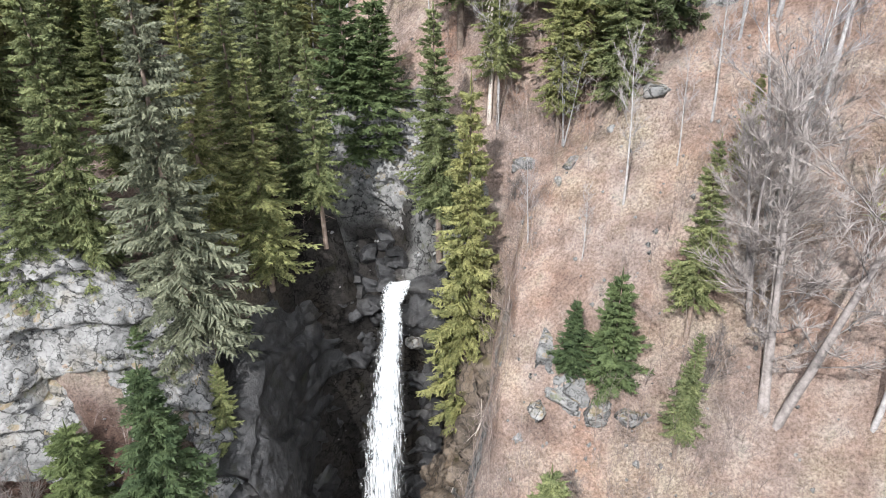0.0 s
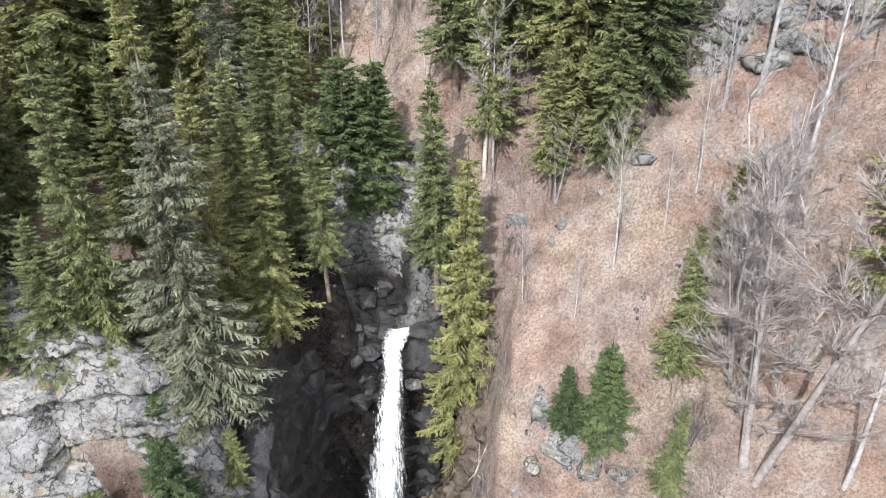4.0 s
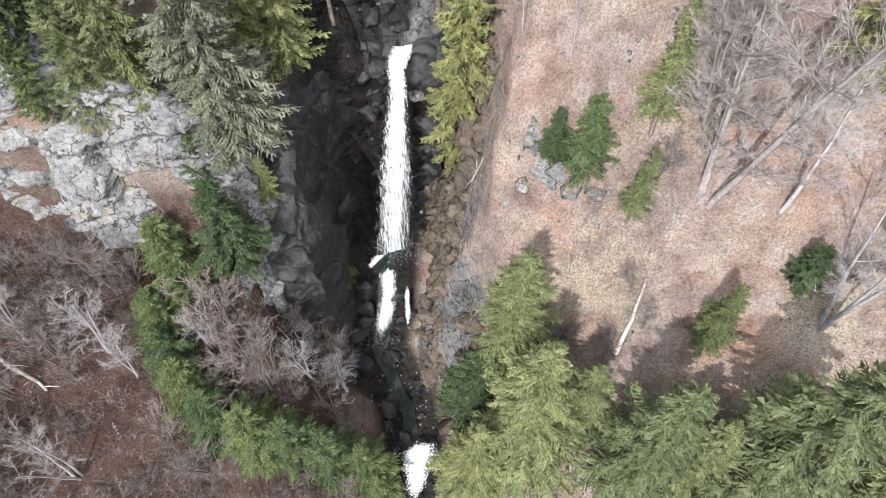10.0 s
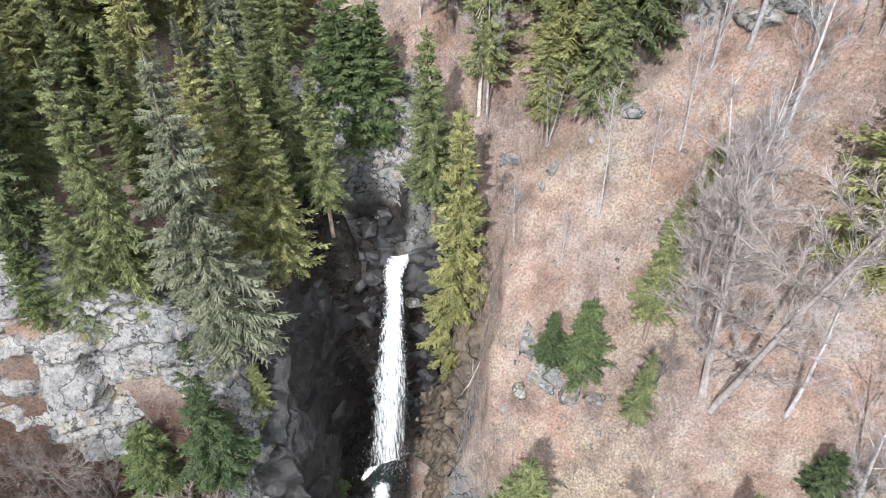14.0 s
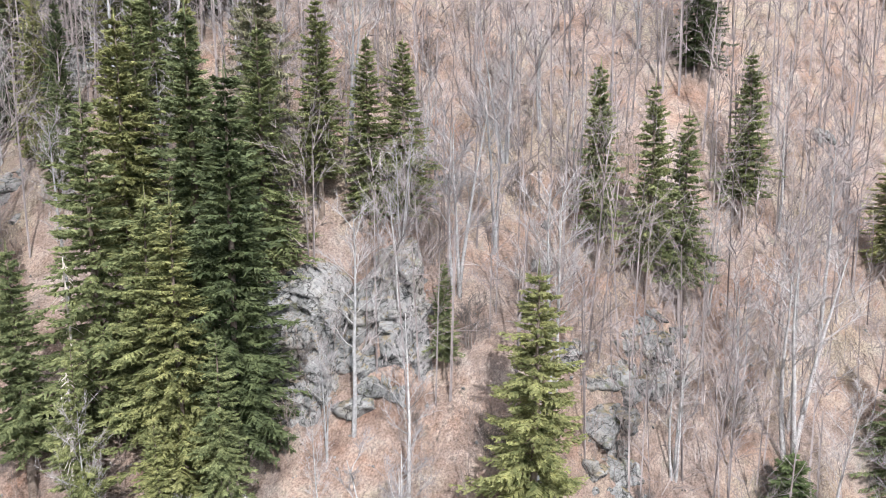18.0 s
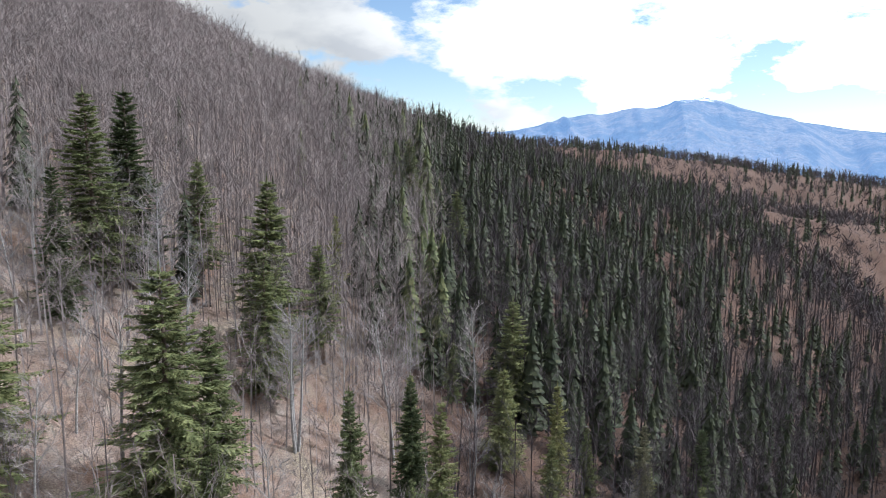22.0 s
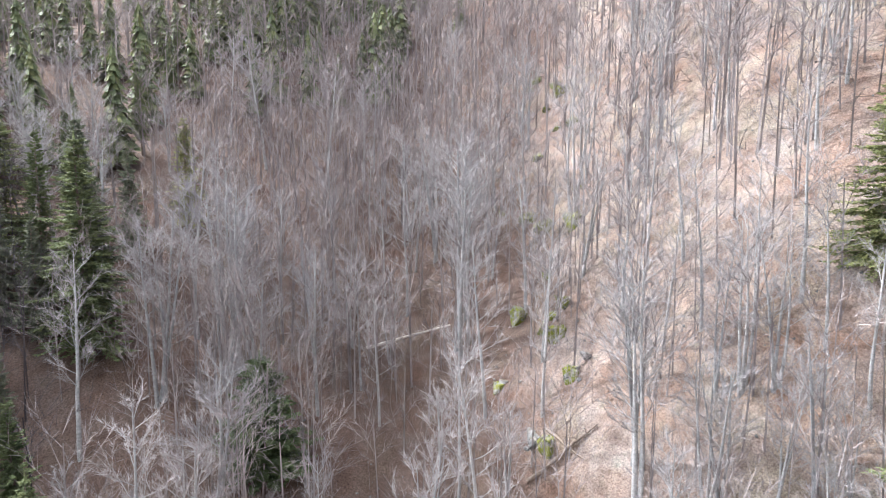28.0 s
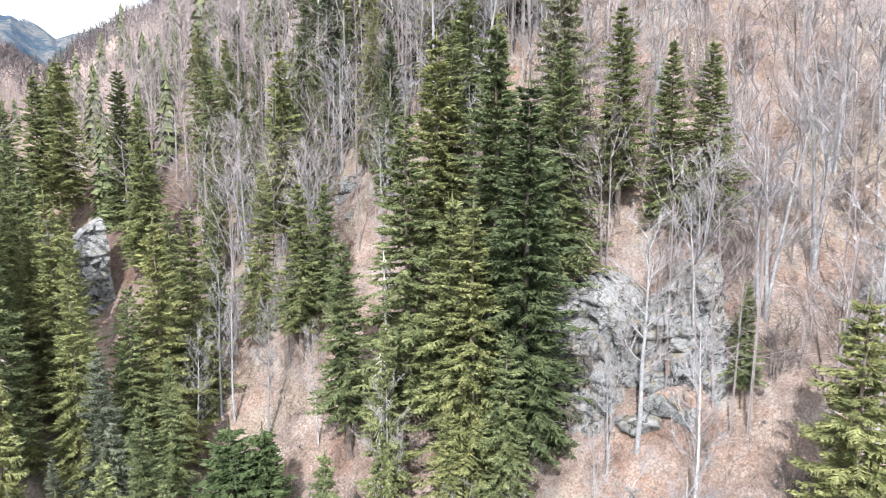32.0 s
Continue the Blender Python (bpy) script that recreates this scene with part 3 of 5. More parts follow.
beeches = {
    "beech": [thing("beech_tree", zip(("trunk", "limb_crown", "twig_crown"), bare_tree(101 + k, 20, 4.4, 17)), "leafless grey beech tree on the leaf-covered slope", "tree", "leafless beeches") for k in range(4)],
    "clump": [thing("beech_tree", zip(("trunk", "limb_crown", "twig_crown"), bare_tree(121 + k, 17, 3.8, 8, 3)), "leafless beech with several grey stems", "tree", "leafless beeches") for k in range(2)],
    "old": [thing("beech_tree", zip(("trunk", "limb_crown", "twig_crown"), bare_tree(131, 17, 3.4, 18, 3, M_OLD, M_OLD, fine=22, low=0.2, stout=0.12)), "old leafless beech with several pale stems and dense twigs", "tree", "leafless beeches")],
    "shrub": [thing("bare_shrub", zip(("trunk", "limb_crown", "twig_crown"), bare_tree(141 + k, 5, 2.4, 5, 4, M_SHRUB, M_SHRUB, 0.15)), "leafless brown thicket shrub", "shrub", "bare shrubs") for k in range(2)],
}
FIRST = {"tall": 22, "fir": 22, "column": 22, "slim": 22, "grey": 22, "young": 7, "beech": 20, "clump": 17, "old": 17, "shrub": 5}
used = set()
place_rnd = random.Random(5)
taken = []


def plant(kind, x, y, h, wide=1.0, lean=0.0):
    """One tree of height h with its foot on the ground."""
    pool = conifers.get(kind) or beeches[kind]
    src = place_rnd.choice(pool)
    s = h / FIRST[kind]
    z = ground_at(x, y)
    m = pose(x, y, z - 0.1, lean, 0, place_rnd.uniform(0, 360)) @ Matrix.Diagonal((s * wide, s * wide, s, 1))
    if src.name not in used:
        used.add(src.name)
        src.matrix_basis = m
    else:
        ob = copy_thing(src, Matrix())
        ob.matrix_basis = m
    taken.append((x, y))


def free(x, y, gap):
    return all((x - a) ** 2 + (y - b) ** 2 > gap * gap for a, b in taken)


# ---------------------------------------------------------------- water


def make_water():
    m, nt, b = mat("white_water", 0.4, 0.4)
    pos = world_pos(nt)
    mp = nt.nodes.new("ShaderNodeMapping")
    mp.inputs["Scale"].default_value = (3.2, 3.2, 0.12)
    nt.links.new(pos, mp.inputs["Vector"])
    n = noise_node(nt, 1.8, 6, 0.75, mp.outputs[0])
    c = ramp_node(nt, n.outputs["Fac"], [(0.34, (0.3, 0.35, 0.39)), (0.44, (0.58, 0.62, 0.65)), (0.58, (0.84, 0.85, 0.86))])
    nt.links.new(c.outputs[0], b.inputs["Base Color"])
    bump(nt, b, n.outputs["Fac"], 0.35, 0.2)
    edge = nt.nodes.new("ShaderNodeAttribute")
    edge.attribute_name = "fray"
    low = nt.nodes.new("ShaderNodeMath")
    low.operation = "SUBTRACT"
    nt.links.new(n.outputs["Fac"], low.inputs[0])
    nt.links.new(edge.outputs["Fac"], low.inputs[1])
    alpha = ramp_node(nt, low.outputs[0], [(0.0, (0, 0, 0)), (0.4, (1, 1, 1))])
    nt.links.new(alpha.outputs[0], b.inputs["Alpha"])
    return m


def make_pool():
    m, nt, b = mat("pool_water", 0.45, 0.12)
    n = noise_node(nt, 1.2, 4, 0.6, world_pos(nt))
    c = ramp_node(nt, n.outputs["Fac"], [(0.35, (0.008, 0.011, 0.011)), (0.7, (0.022, 0.03, 0.028))])
    nt.links.new(c.outputs[0], b.inputs["Base Color"])
    bump(nt, b, n.outputs["Fac"], 0.4, 0.2)
    return m


M_WATER, M_POOL = make_water(), make_pool()


def water_sheet(path, seed, rows_per=9, cols=25, tear=0.0):
    """A falling sheet of water along (x, y, z, width), bulging towards the valley, with frayed edges."""
    rng = np.random.default_rng(seed)
    path = np.array(path, float)
    u = np.linspace(0, len(path) - 1, (len(path) - 1) * rows_per + 1)
    p = np.stack([np.interp(u, np.arange(len(path)), path[:, k]) for k in range(4)], 1)
    c = np.linspace(-0.5, 0.5, cols)
    streak = rng.uniform(-0.05, 0.05, cols)
    ragged = 1 + 0.22 * np.stack([fbm(u, 0 * u, 2.5, 3, seed), fbm(u, 0 * u, 2.5, 3, seed + 7)], 1)
    v = np.zeros((len(u), cols, 3))
    for i in range(cols):
        edge = np.where(c[i] < 0, ragged[:, 0], ragged[:, 1])
        v[:, i, 0] = p[:, 0] + c[i] * p[:, 3] * edge
        v[:, i, 1] = p[:, 1] - (0.25 - c[i] ** 2) * 1.3 * np.minimum(1, p[:, 3]) + streak[i] + rng.uniform(-0.02, 0.02, len(u))
        v[:, i, 2] = p[:, 2] + rng.uniform(-0.05, 0.05, len(u))
    a = (np.arange(len(u) - 1)[:, None] * cols + np.arange(cols - 1)[None]).ravel()
    down = np.linspace(0, 1, len(u))[:, None]
    fray = (2 * np.abs(c))[None] ** 1.1 * (0.5 + 0.16 * down) + 0.22 * down ** 2 + tear * (0.5 * smooth01(0.2, 0, down) + 0.3 * smooth01(0.7, 1, down))
    return v.reshape(-1, 3), np.stack([a, a + cols, a + cols + 1, a + 1], 1), fray.ravel()


def build_water():
    runs = {
        "main_fall": [(7.9, 44.6, 39.2, 0.8), (7.4, 43.6, 38.9, 1.0), (6.9, 42.6, 38.2, 0.7), (6.75, 41.6, 36.8, 0.75), (6.15, 40.6, 33.6, 1.1), (5.6, 39.7, 29.0, 1.5), (5.1, 39.1, 24.5, 1.9), (4.6, 38.7, 20.0, 2.4), (4.3, 38.3, 17.2, 3.0)],
        "side_splash": [(3.2, 37.9, 17.4, 0.8), (2.2, 37.4, 17.0, 0.7), (1.3, 36.8, 16.6, 0.5)],
        "lower_cascade": [(3.4, 36.6, 16.9, 1.0), (3.2, 35.7, 16.2, 0.9), (3.0, 34.7, 14.9, 0.9), (2.4, 33.2, 14.0, 1.3), (1.4, 31.8, 12.6, 1.6), (0.7, 30.8, 11.6, 1.9)],
        "side_trickle": [(4.9, 34.4, 15.8, 0.35), (4.6, 33.2, 14.6, 0.3), (4.4, 32.2, 13.4, 0.45), (4.0, 31.3, 12.2, 0.5)],
        "rapid": [(2.4, 20.5, 8.4, 1.6), (2.1, 18.6, 7.9, 1.9), (1.3, 16.4, 7.3, 1.5), (0.8, 14.8, 6.9, 1.6)],
        "low_fall": [(0.8, 14.8, 7.0, 1.9), (0.5, 13.6, 6.2, 1.5), (0.2, 12.4, 4.6, 1.4), (-0.2, 11.2, 3.3, 1.6), (-0.8, 9.2, 2.5, 2.0)],
    }
    fall = tagged(new("waterfall"), "white waterfall plunging in a thin column down a dark rock gorge", "waterfall")
    for k, (name, path) in enumerate(runs.items()):
        v, f, fray = water_sheet([(x, y, z + (0 if k == 0 else 0.5), w * (2.5 if k == 0 else 2.1)) for x, y, z, w in path], 60 + k, tear=0.0 if k == 0 else 1.0)
        me = mesh_from(name, v, f, M_WATER, True)
        me.attributes.new("fray", "FLOAT", "POINT").data.foreach_set("value", fray.astype(np.float32))
        ob = new(name, me)
        ob.parent = fall
    # drops thrown up where the columns land
    rng = np.random.default_rng(70)
    drops = []
    for cx, cy, cz, spread, n in ((4.3, 37.9, 17.2, 1.5, 900), (1.0, 31.0, 12.0, 1.0, 350), (-0.4, 10.4, 2.9, 0.9, 300), (6.8, 41.4, 36.6, 0.5, 160)):
        p = rng.normal(0, 1, (n, 3)) * (spread, spread * 0.7, spread * 0.75)
        p[:, 2] = np.abs(p[:, 2])
        p += (cx, cy, cz)
        q = rng.normal(0, 0.035, (n, 3, 3))
        drops.append((p[:, None] + q).reshape(-1, 3))
    drops = np.concatenate(drops)
    me = mesh_from("spray", drops, np.arange(len(drops)).reshape(-1, 3), M_WATER)
    ob = new("spray", me)
    ob.parent = fall
    # stream bed water
    ys = np.linspace(-90, 39.5, 520)
    ax = axis_x(ys)
    zz = np.interp(ys, GORGE_Y, GORGE_Z) + 0.2
    wd = np.interp(ys, (-90, 0, 12, 16, 24, 30, 34, 39.5), (1.4, 1.1, 0.9, 0.7, 0.6, 0.8, 0.8, 1.1))
    v = np.concatenate([np.stack([ax - wd * (1 + 0.55 * fbm(ys, 0 * ys, 3.1, 4, 51)), ys, zz], 1), np.stack([ax + wd * (1 + 0.55 * fbm(ys, 0 * ys, 2.6, 4, 57)), ys, zz], 1)])
    a = np.arange(len(ys) - 1)
    f = np.stack([a, a + len(ys), a + len(ys) + 1, a + 1], 1)
    tagged(new("stream", mesh_from("stream", v, f, M_POOL, True)), "dark clear mountain stream between wet rocks", "stream", kind="structure")


build_water()

# ---------------------------------------------------------------- rocks


def cells(x, y, seed):
    """A facet height for the nearest cell of a jittered lattice, and the distance to its edge."""
    ix, iy = np.floor(x), np.floor(y)
    best, second, val = np.full(x.shape, 9.0), np.full(x.shape, 9.0), np.zeros(x.shape)
    for i in (-1, 0, 1):
        for j in (-1, 0, 1):
            cx, cy = ix + i, iy + j
            px, py = cx + lattice(cx, cy, seed), cy + lattice(cx, cy, seed + 5)
            q = np.hypot(px - x, py - y)
            near = q < best
            second = np.where(near, best, np.minimum(second, q))
            tilt = lattice(cx, cy, seed + 9) + 1.3 * (lattice(cx, cy, seed + 2) - 0.5) * (x - px) + 1.3 * (lattice(cx, cy, seed + 3) - 0.5) * (y - py)
            val = np.where(near, tilt, val)
            best = np.where(near, q, best)
    return val, second - best


def rock_mesh(seed, material, n=10):
    """An angular block: a box cut by random planes, with cracks and fine roughness."""
    rng = np.random.default_rng(seed)
    g = np.linspace(-1, 1, n)
    a, b = np.meshgrid(g, g, indexing="ij")
    one = np.ones_like(a)
    sides = [(one, a, b), (-one, b, a), (a, b, one), (b, a, -one), (b, one, a), (a, -one, b)]
    verts = np.concatenate([np.stack(s, -1).reshape(-1, 3) for s in sides])
    q = (np.arange(n - 1)[:, None] * n + np.arange(n - 1)[None]).ravel()
    quad = np.stack([q, q + n, q + n + 1, q + 1], 1)
    faces = np.concatenate([quad + k * n * n for k in range(6)])
    for _ in range(13):
        d = rng.normal(size=3) * (1, 1, 0.8)
        d /= np.linalg.norm(d)
        cut = rng.uniform(0.6, 0.98)
        over = np.maximum(0, verts @ d - cut)
        verts = verts - over[:, None] * d
    x, y, z = verts.T
    val, gap = cells(x * 1.5 + y * 1.2 + seed, z * 2.4 + y * 0.7, seed % 40)
    crack = 0.13 * (val - 0.5) - 0.07 * (gap < 0.1) + 0.05 * fbm(x * 3 + seed, z * 4 + y * 3, 1.0, 3, seed % 50)
    verts = verts * (1 + crack[:, None])
    # weld the six faces of the block
    key = {}
    index = np.zeros(len(verts), int)
    keep = []
    box = np.concatenate([np.stack(s, -1).reshape(-1, 3) for s in sides])
    for i, c in enumerate(np.round(box, 3).tolist()):
        c = tuple(c)
        if c not in key:
            key[c] = len(keep)
            keep.append(i)
        index[i] = key[c]
    return mesh_from("rock", verts[keep], index[faces], material)


def make_moss():
    m, nt, b = mat("mossy_rock", 0.95, 0.1)
    pos = world_pos(nt)
    rock_c, fine = rock_colour(nt, pos)
    n = noise_node(nt, 1.6, 4, 0.7, pos)
    f = ramp_node(nt, n.outputs["Fac"], [(0.4, (0, 0, 0)), (0.55, (1, 1, 1))])
    c = mix_node(nt, f.outputs[0], rock_c, (0.16, 0.17, 0.03))
    nt.links.new(c.outputs[0], b.inputs["Base Color"])
    bump(nt, b, fine.outputs["Fac"], 0.8, 0.2)
    return m


M_MOSS = make_moss()
ROCKS = [rock_mesh(200 + k, M_ROCK) for k in range(8)]
WET_ROCKS = [rock_mesh(300 + k, M_WET_SHADE) for k in range(5)]
LEDGE_ROCKS = [rock_mesh(500 + k, M_LEDGE) for k in range(4)]
MOSS_ROCKS = [rock_mesh(400 + k, M_MOSS) for k in range(3)]
rock_rnd = random.Random(8)


def rock(x, y, size, z=None, stretch=(1, 1, 1), wet=False, sink=0.3, label=""):
    ob = new("rock", rock_rnd.choice(WET_ROCKS if wet else ROCKS))
    z = ground_at(x, y) - sink * size * stretch[2] if z is None else z
    ob.matrix_basis = pose(x, y, z, rock_rnd.uniform(-14, 14), rock_rnd.uniform(-14, 14), rock_rnd.uniform(0, 360)) @ Matrix.Diagonal((size * stretch[0], size * stretch[1], size * stretch[2], 1))
    return tagged(ob, label or ("wet dark rock beside the falling water" if wet else "pale grey limestone outcrop on the slope"), "rock", "wet gorge rocks" if wet else "limestone outcrops")


# beside the waterfall
TREES_FALL = [
    ("column", 12.4, 40.9, 27.5), ("column", -11.5, 37.7, 19.3), ("grey", -6.6, 36.0, 24.4), ("tall", -1.7, 41.4, 15.6), ("tall", -14.3, 36.9, 10.7),
    ("young", 5.1, 51.1, 12.2), ("young", 7.5, 50.5, 11.5), ("slim", 11.0, 44.3, 18.2), ("slim", 16.0, 46.9, 16.8), ("tall", 22.5, 40.2, 14.8),
    ("slim", 19.3, 42.4, 12.5), ("slim", 1.2, 55.6, 14.1), ("grey", -3.2, 52.1, 15.1), ("young", 15.8, 29.2, 4.9), ("young", 17.7, 27.7, 7.6),
    ("slim", 20.4, 24.2, 8.8), ("slim", 21.9, 27.2, 12.1), ("slim", 25.3, 29.9, 6.8), ("fir", -9.9, 43.5, 13.4), ("fir", -16.5, 42.6, 16.2),
    ("slim", 2.4, 44.0, 14.6), ("fir", -17.3, 38.9, 18.6), ("young", -17.2, 36.7, 6.6),
]
# on the banks below the fall
TREES_BANK = [
    ("young", -12.9, 31.0, 8.7), ("young", -8.5, 30.4, 9.6), ("slim", -5.2, 33.9, 11.8), ("young", -9.3, 34.6, 4.4),
    ("young", 14.7, 18.4, 3.5), ("tall", 12.0, 21.6, 17.3), ("tall", 15.1, 14.4, 13.0), ("tall", 11.2, 14.6, 23.6), ("tall", 6.5, 14.0, 20.0),
    ("tall", 17.8, 9.4, 22.0), ("tall", 25.5, 5.6, 27.4), ("fir", 24.7, 15.9, 8.5), ("young", 30.6, 16.5, 4.5), ("young", 9.1, 20.4, 11.4),
    ("tall", 30.6, 2.3, 19.3), ("tall", 9.1, 5.0, 13.0), ("tall", 21.4, 7.8, 15.9),
]
# on the eastern slope
TREES_EAST = [
    ("tall", 34.8, 23.6, 22.5), ("slim", 20.9, 46.7, 21.2), ("tall", 21.9, 44.3, 22.3), ("slim", 36.4, 32.7, 8.8), ("slim", 14.7, 52.4, 18.1),
    ("slim", 12.9, 61.6, 16.6), ("tall", 1.0, 61.6, 22.1), ("tall", 19.4, 50.8, 25.0), ("slim", 26.5, 49.2, 26.3), ("tall", 32.2, 48.7, 20.6),
    ("slim", 23.5, 54.5, 23.9), ("fir", 25.6, 43.4, 28.4), ("slim", 37.6, 48.1, 18.4), ("tall", 42.2, 42.4, 15.9), ("tall", 40.6, 45.1, 15.6),
    ("slim", 51.4, 28.7, 17.4), ("slim", 55.0, 25.8, 18.6), ("slim", 57.2, 23.9, 18.0), ("slim", 69.6, 23.1, 17.3), ("slim", 14.3, 75.7, 20.0),
]
# further along the eastern slope
TREES_RIDGE = [
    ("slim", 82.8, 12.8, 15.1), ("tall", 67.9, 7.3, 16.8), ("young", 55.3, 13.4, 7.0), ("tall", 98.5, -12.9, 27.8), ("slim", 94.2, -11.3, 29.0),
    ("tall", 78.5, -14.3, 29.0), ("tall", 106.7, -39.0, 29.0), ("fir", 111.5, -46.1, 29.0), ("slim", 105.9, -54.5, 22.2), ("slim", 90.1, -56.5, 29.0),
    ("tall", 68.4, -31.0, 29.0), ("slim", 68.6, -36.3, 23.3), ("slim", 88.8, -66.5, 20.0), ("tall", 84.4, -53.1, 21.3), ("slim", 142.0, -138.5, 24.3),
    ("slim", 120.6, -134.8, 20.5), ("tall", 73.5, -97.2, 21.7), ("tall", 65.1, -83.6, 17.4),
]
# on the western slope
TREES_WEST = [
    ("tall", -96.1, -122.0, 18.6), ("tall", -69.2, -55.9, 28.0), ("tall", -57.7, -49.2, 27.7), ("tall", -61.1, -77.5, 19.0), ("tall", -53.3, -70.7, 13.9),
    ("young", -69.5, -14.2, 13.0), ("tall", -78.8, -35.1, 25.4), ("tall", -91.6, -51.5, 24.6), ("tall", -94.5, -60.5, 21.8), ("slim", -70.6, -117.1, 18.3),
    ("tall", -53.9, -95.7, 16.7), ("young", -53.4, -83.3, 13.0), ("tall", -80.1, -75.0, 17.3), ("tall", -57.3, -60.0, 15.4), ("slim", -116.7, -136.0, 21.2),
    ("slim", -97.5, -94.1, 18.7), ("tall", -82.3, -57.7, 23.2), ("tall", -51.0, -88.6, 20.5), ("tall", -43.5, -91.5, 14.6), ("tall", -54.2, 40.7, 19.1),
]
# above the western rocks
TREES_UPPER = [
    ("slim", -47.1, 48.0, 13.4), ("tall", -39.4, 37.3, 22.9), ("slim", -39.5, 53.1, 20.2), ("tall", -30.6, 51.9, 26.5), ("fir", -25.0, 59.3, 25.8),
    ("tall", -14.3, 51.3, 24.4), ("tall", -13.6, 58.5, 22.1), ("slim", -20.3, 126.5, 26.7), ("slim", -12.5, 144.8, 29.0), ("tall", -24.6, 48.2, 10.5),
    ("young", -18.9, 44.5, 7.1), ("tall", 0.6, 97.5, 16.9), ("young", -23.1, 43.4, 3.5), ("tall", -29.5, 43.1, 7.3), ("tall", -31.4, 39.6, 8.9),
]
# up the valley
TREES_NORTH = [
    ("slim", -11.1, 132.6, 29.0), ("slim", -17.6, 104.8, 25.7), ("slim", 0.8, 92.6, 24.1), ("tall", 3.9, 64.5, 19.7), ("slim", 14.2, 72.6, 23.0),
    ("slim", 15.2, 61.3, 14.6), ("tall", -1.4, 59.4, 17.2), ("tall", -8.8, 57.5, 11.2), ("young", -11.9, 48.6, 6.3), ("grey", -6.3, 51.0, 7.3),
    ("tall", 25.9, 57.1, 21.2), ("slim", 8.1, 82.2, 16.0), ("slim", -16.0, 141.8, 29.0), ("tall", 2.6, 69.2, 19.3), ("slim", 19.3, 93.4, 11.8),
    ("slim", 14.4, 80.9, 14.2), ("grey", -2.0, 66.9, 10.5), ("slim", 7.8, 91.3, 12.7),
]
# leafless trees
TREES_BARE = [
    ("old", 24.7, 23.1, 21.0), ("old", 25.0, 25.9, 13.9), ("beech", 41.6, 26.8, 17.0), ("beech", 30.7, 36.3, 15.9), ("clump", 57.5, 38.9, 11.7),
    ("clump", 58.3, 14.8, 17.6), ("clump", 26.7, 28.0, 13.3), ("beech", 43.1, 27.3, 15.2), ("beech", -31.5, 60.1, 13.0),
    ("clump", 87.1, 1.1, 20.1), ("beech", 81.7, -4.9, 21.1), ("beech", 71.1, -9.8, 24.4), ("clump", -81.2, -19.3, 20.9), ("clump", -74.9, -26.3, 21.4),
    ("beech", -81.6, 7.7, 25.5), ("clump", -80.5, -19.7, 22.0), ("beech", -55.3, 20.9, 21.9), ("beech", -106.5, 27.4, 11.9), ("beech", -55.7, 20.6, 22.0),
    ("beech", -83.1, 7.2, 24.7), ("clump", -56.3, 30.3, 15.6), ("clump", -25.1, 27.9, 7.6), ("shrub", -11.5, 27.9, 6.4), ("shrub", -4.7, 29.8, 7.0),
    ("shrub", -21.5, 32.3, 3.7), ("old", -22.5, 10.0, 5.2), ("shrub", -4.5, 27.9, 5.4),
]
OUTCROPS_EAST = [
    (31.9, 45.2, 3.0), (34.3, 44.6, 2.5), (31.8, 37.4, 3.0), (36.3, 38.0, 3.0), (38.2, 37.1, 2.5), (33.3, 36.7, 2.5), (31.0, 44.7, 2.5), (24.2, 38.2, 2.0),
    (26.4, 50.7, 2.0), (46.1, 25.0, 3.5), (47.9, 23.9, 3.0), (51.6, 23.8, 4.0), (41.1, 22.6, 3.0), (47.6, 32.0, 2.5), (20.5, 74.1, 2.0), (1.9, 55.4, 3.0),
    (17.4, 43.1, 1.5), (19.6, 39.6, 1.5), (46.7, 24.7, 3.0), (53.8, 24.6, 3.5), (49.2, 24.3, 2.5), (53.8, 22.5, 2.5), (48.3, 42.8, 2.5), (29.8, 80.1, 4.0),
    (26.7, 80.6, 3.0), (23.2, 85.4, 3.0), (42.2, 22.7, 2.5), (31.5, 45.4, 3.0), (34.4, 44.3, 2.5), (30.9, 42.1, 2.5), (89.2, 21.6, 3.0), (43.3, 24.0, 2.0),
]
OUTCROPS_WEST = [
    (-6.1, 104.9, 3.0), (-11.3, 112.9, 2.5), (-17.2, 120.6, 3.0), (-16.4, 140.5, 3.0), (-27.1, 43.7, 3.5), (-24.2, 42.7, 3.5), (-21.7, 45.3, 3.0), (-22.2, 54.3, 4.0),
    (-20.1, 56.8, 3.0), (18.6, 70.5, 2.5), (21.7, 74.2, 2.5), (33.1, 83.1, 4.0), (28.3, 80.3, 4.0), (26.5, 51.3, 2.0), (-26.9, 43.9, 3.5), (-23.7, 42.8, 3.5),
    (-22.0, 45.1, 3.0), (-22.0, 53.7, 3.5), (-20.1, 56.7, 3.0),
]
OUTCROPS_BANK = [
    (15.3, 28.6, 1.6), (17.1, 27.4, 2.0), (18.5, 26.5, 1.8), (13.8, 29.1, 1.6), (8.9, 44.0, 2.0), (10.4, 44.1, 1.8), (-5.1, 34.7, 2.0), (-5.5, 33.5, 2.6),
    (-5.9, 32.4, 2.6), (-7.5, 30.1, 2.2), (89.4, -204.8, 6.0), (128.3, -168.5, 5.0), (-66.6, 13.9, 2.0), (-75.3, 12.0, 1.2), (-68.4, 19.7, 1.5), (130.5, -170.8, 4.0),
    (137.9, -40.8, 2.0), (98.8, -58.5, 1.6), (136.6, -39.3, 2.0),
]



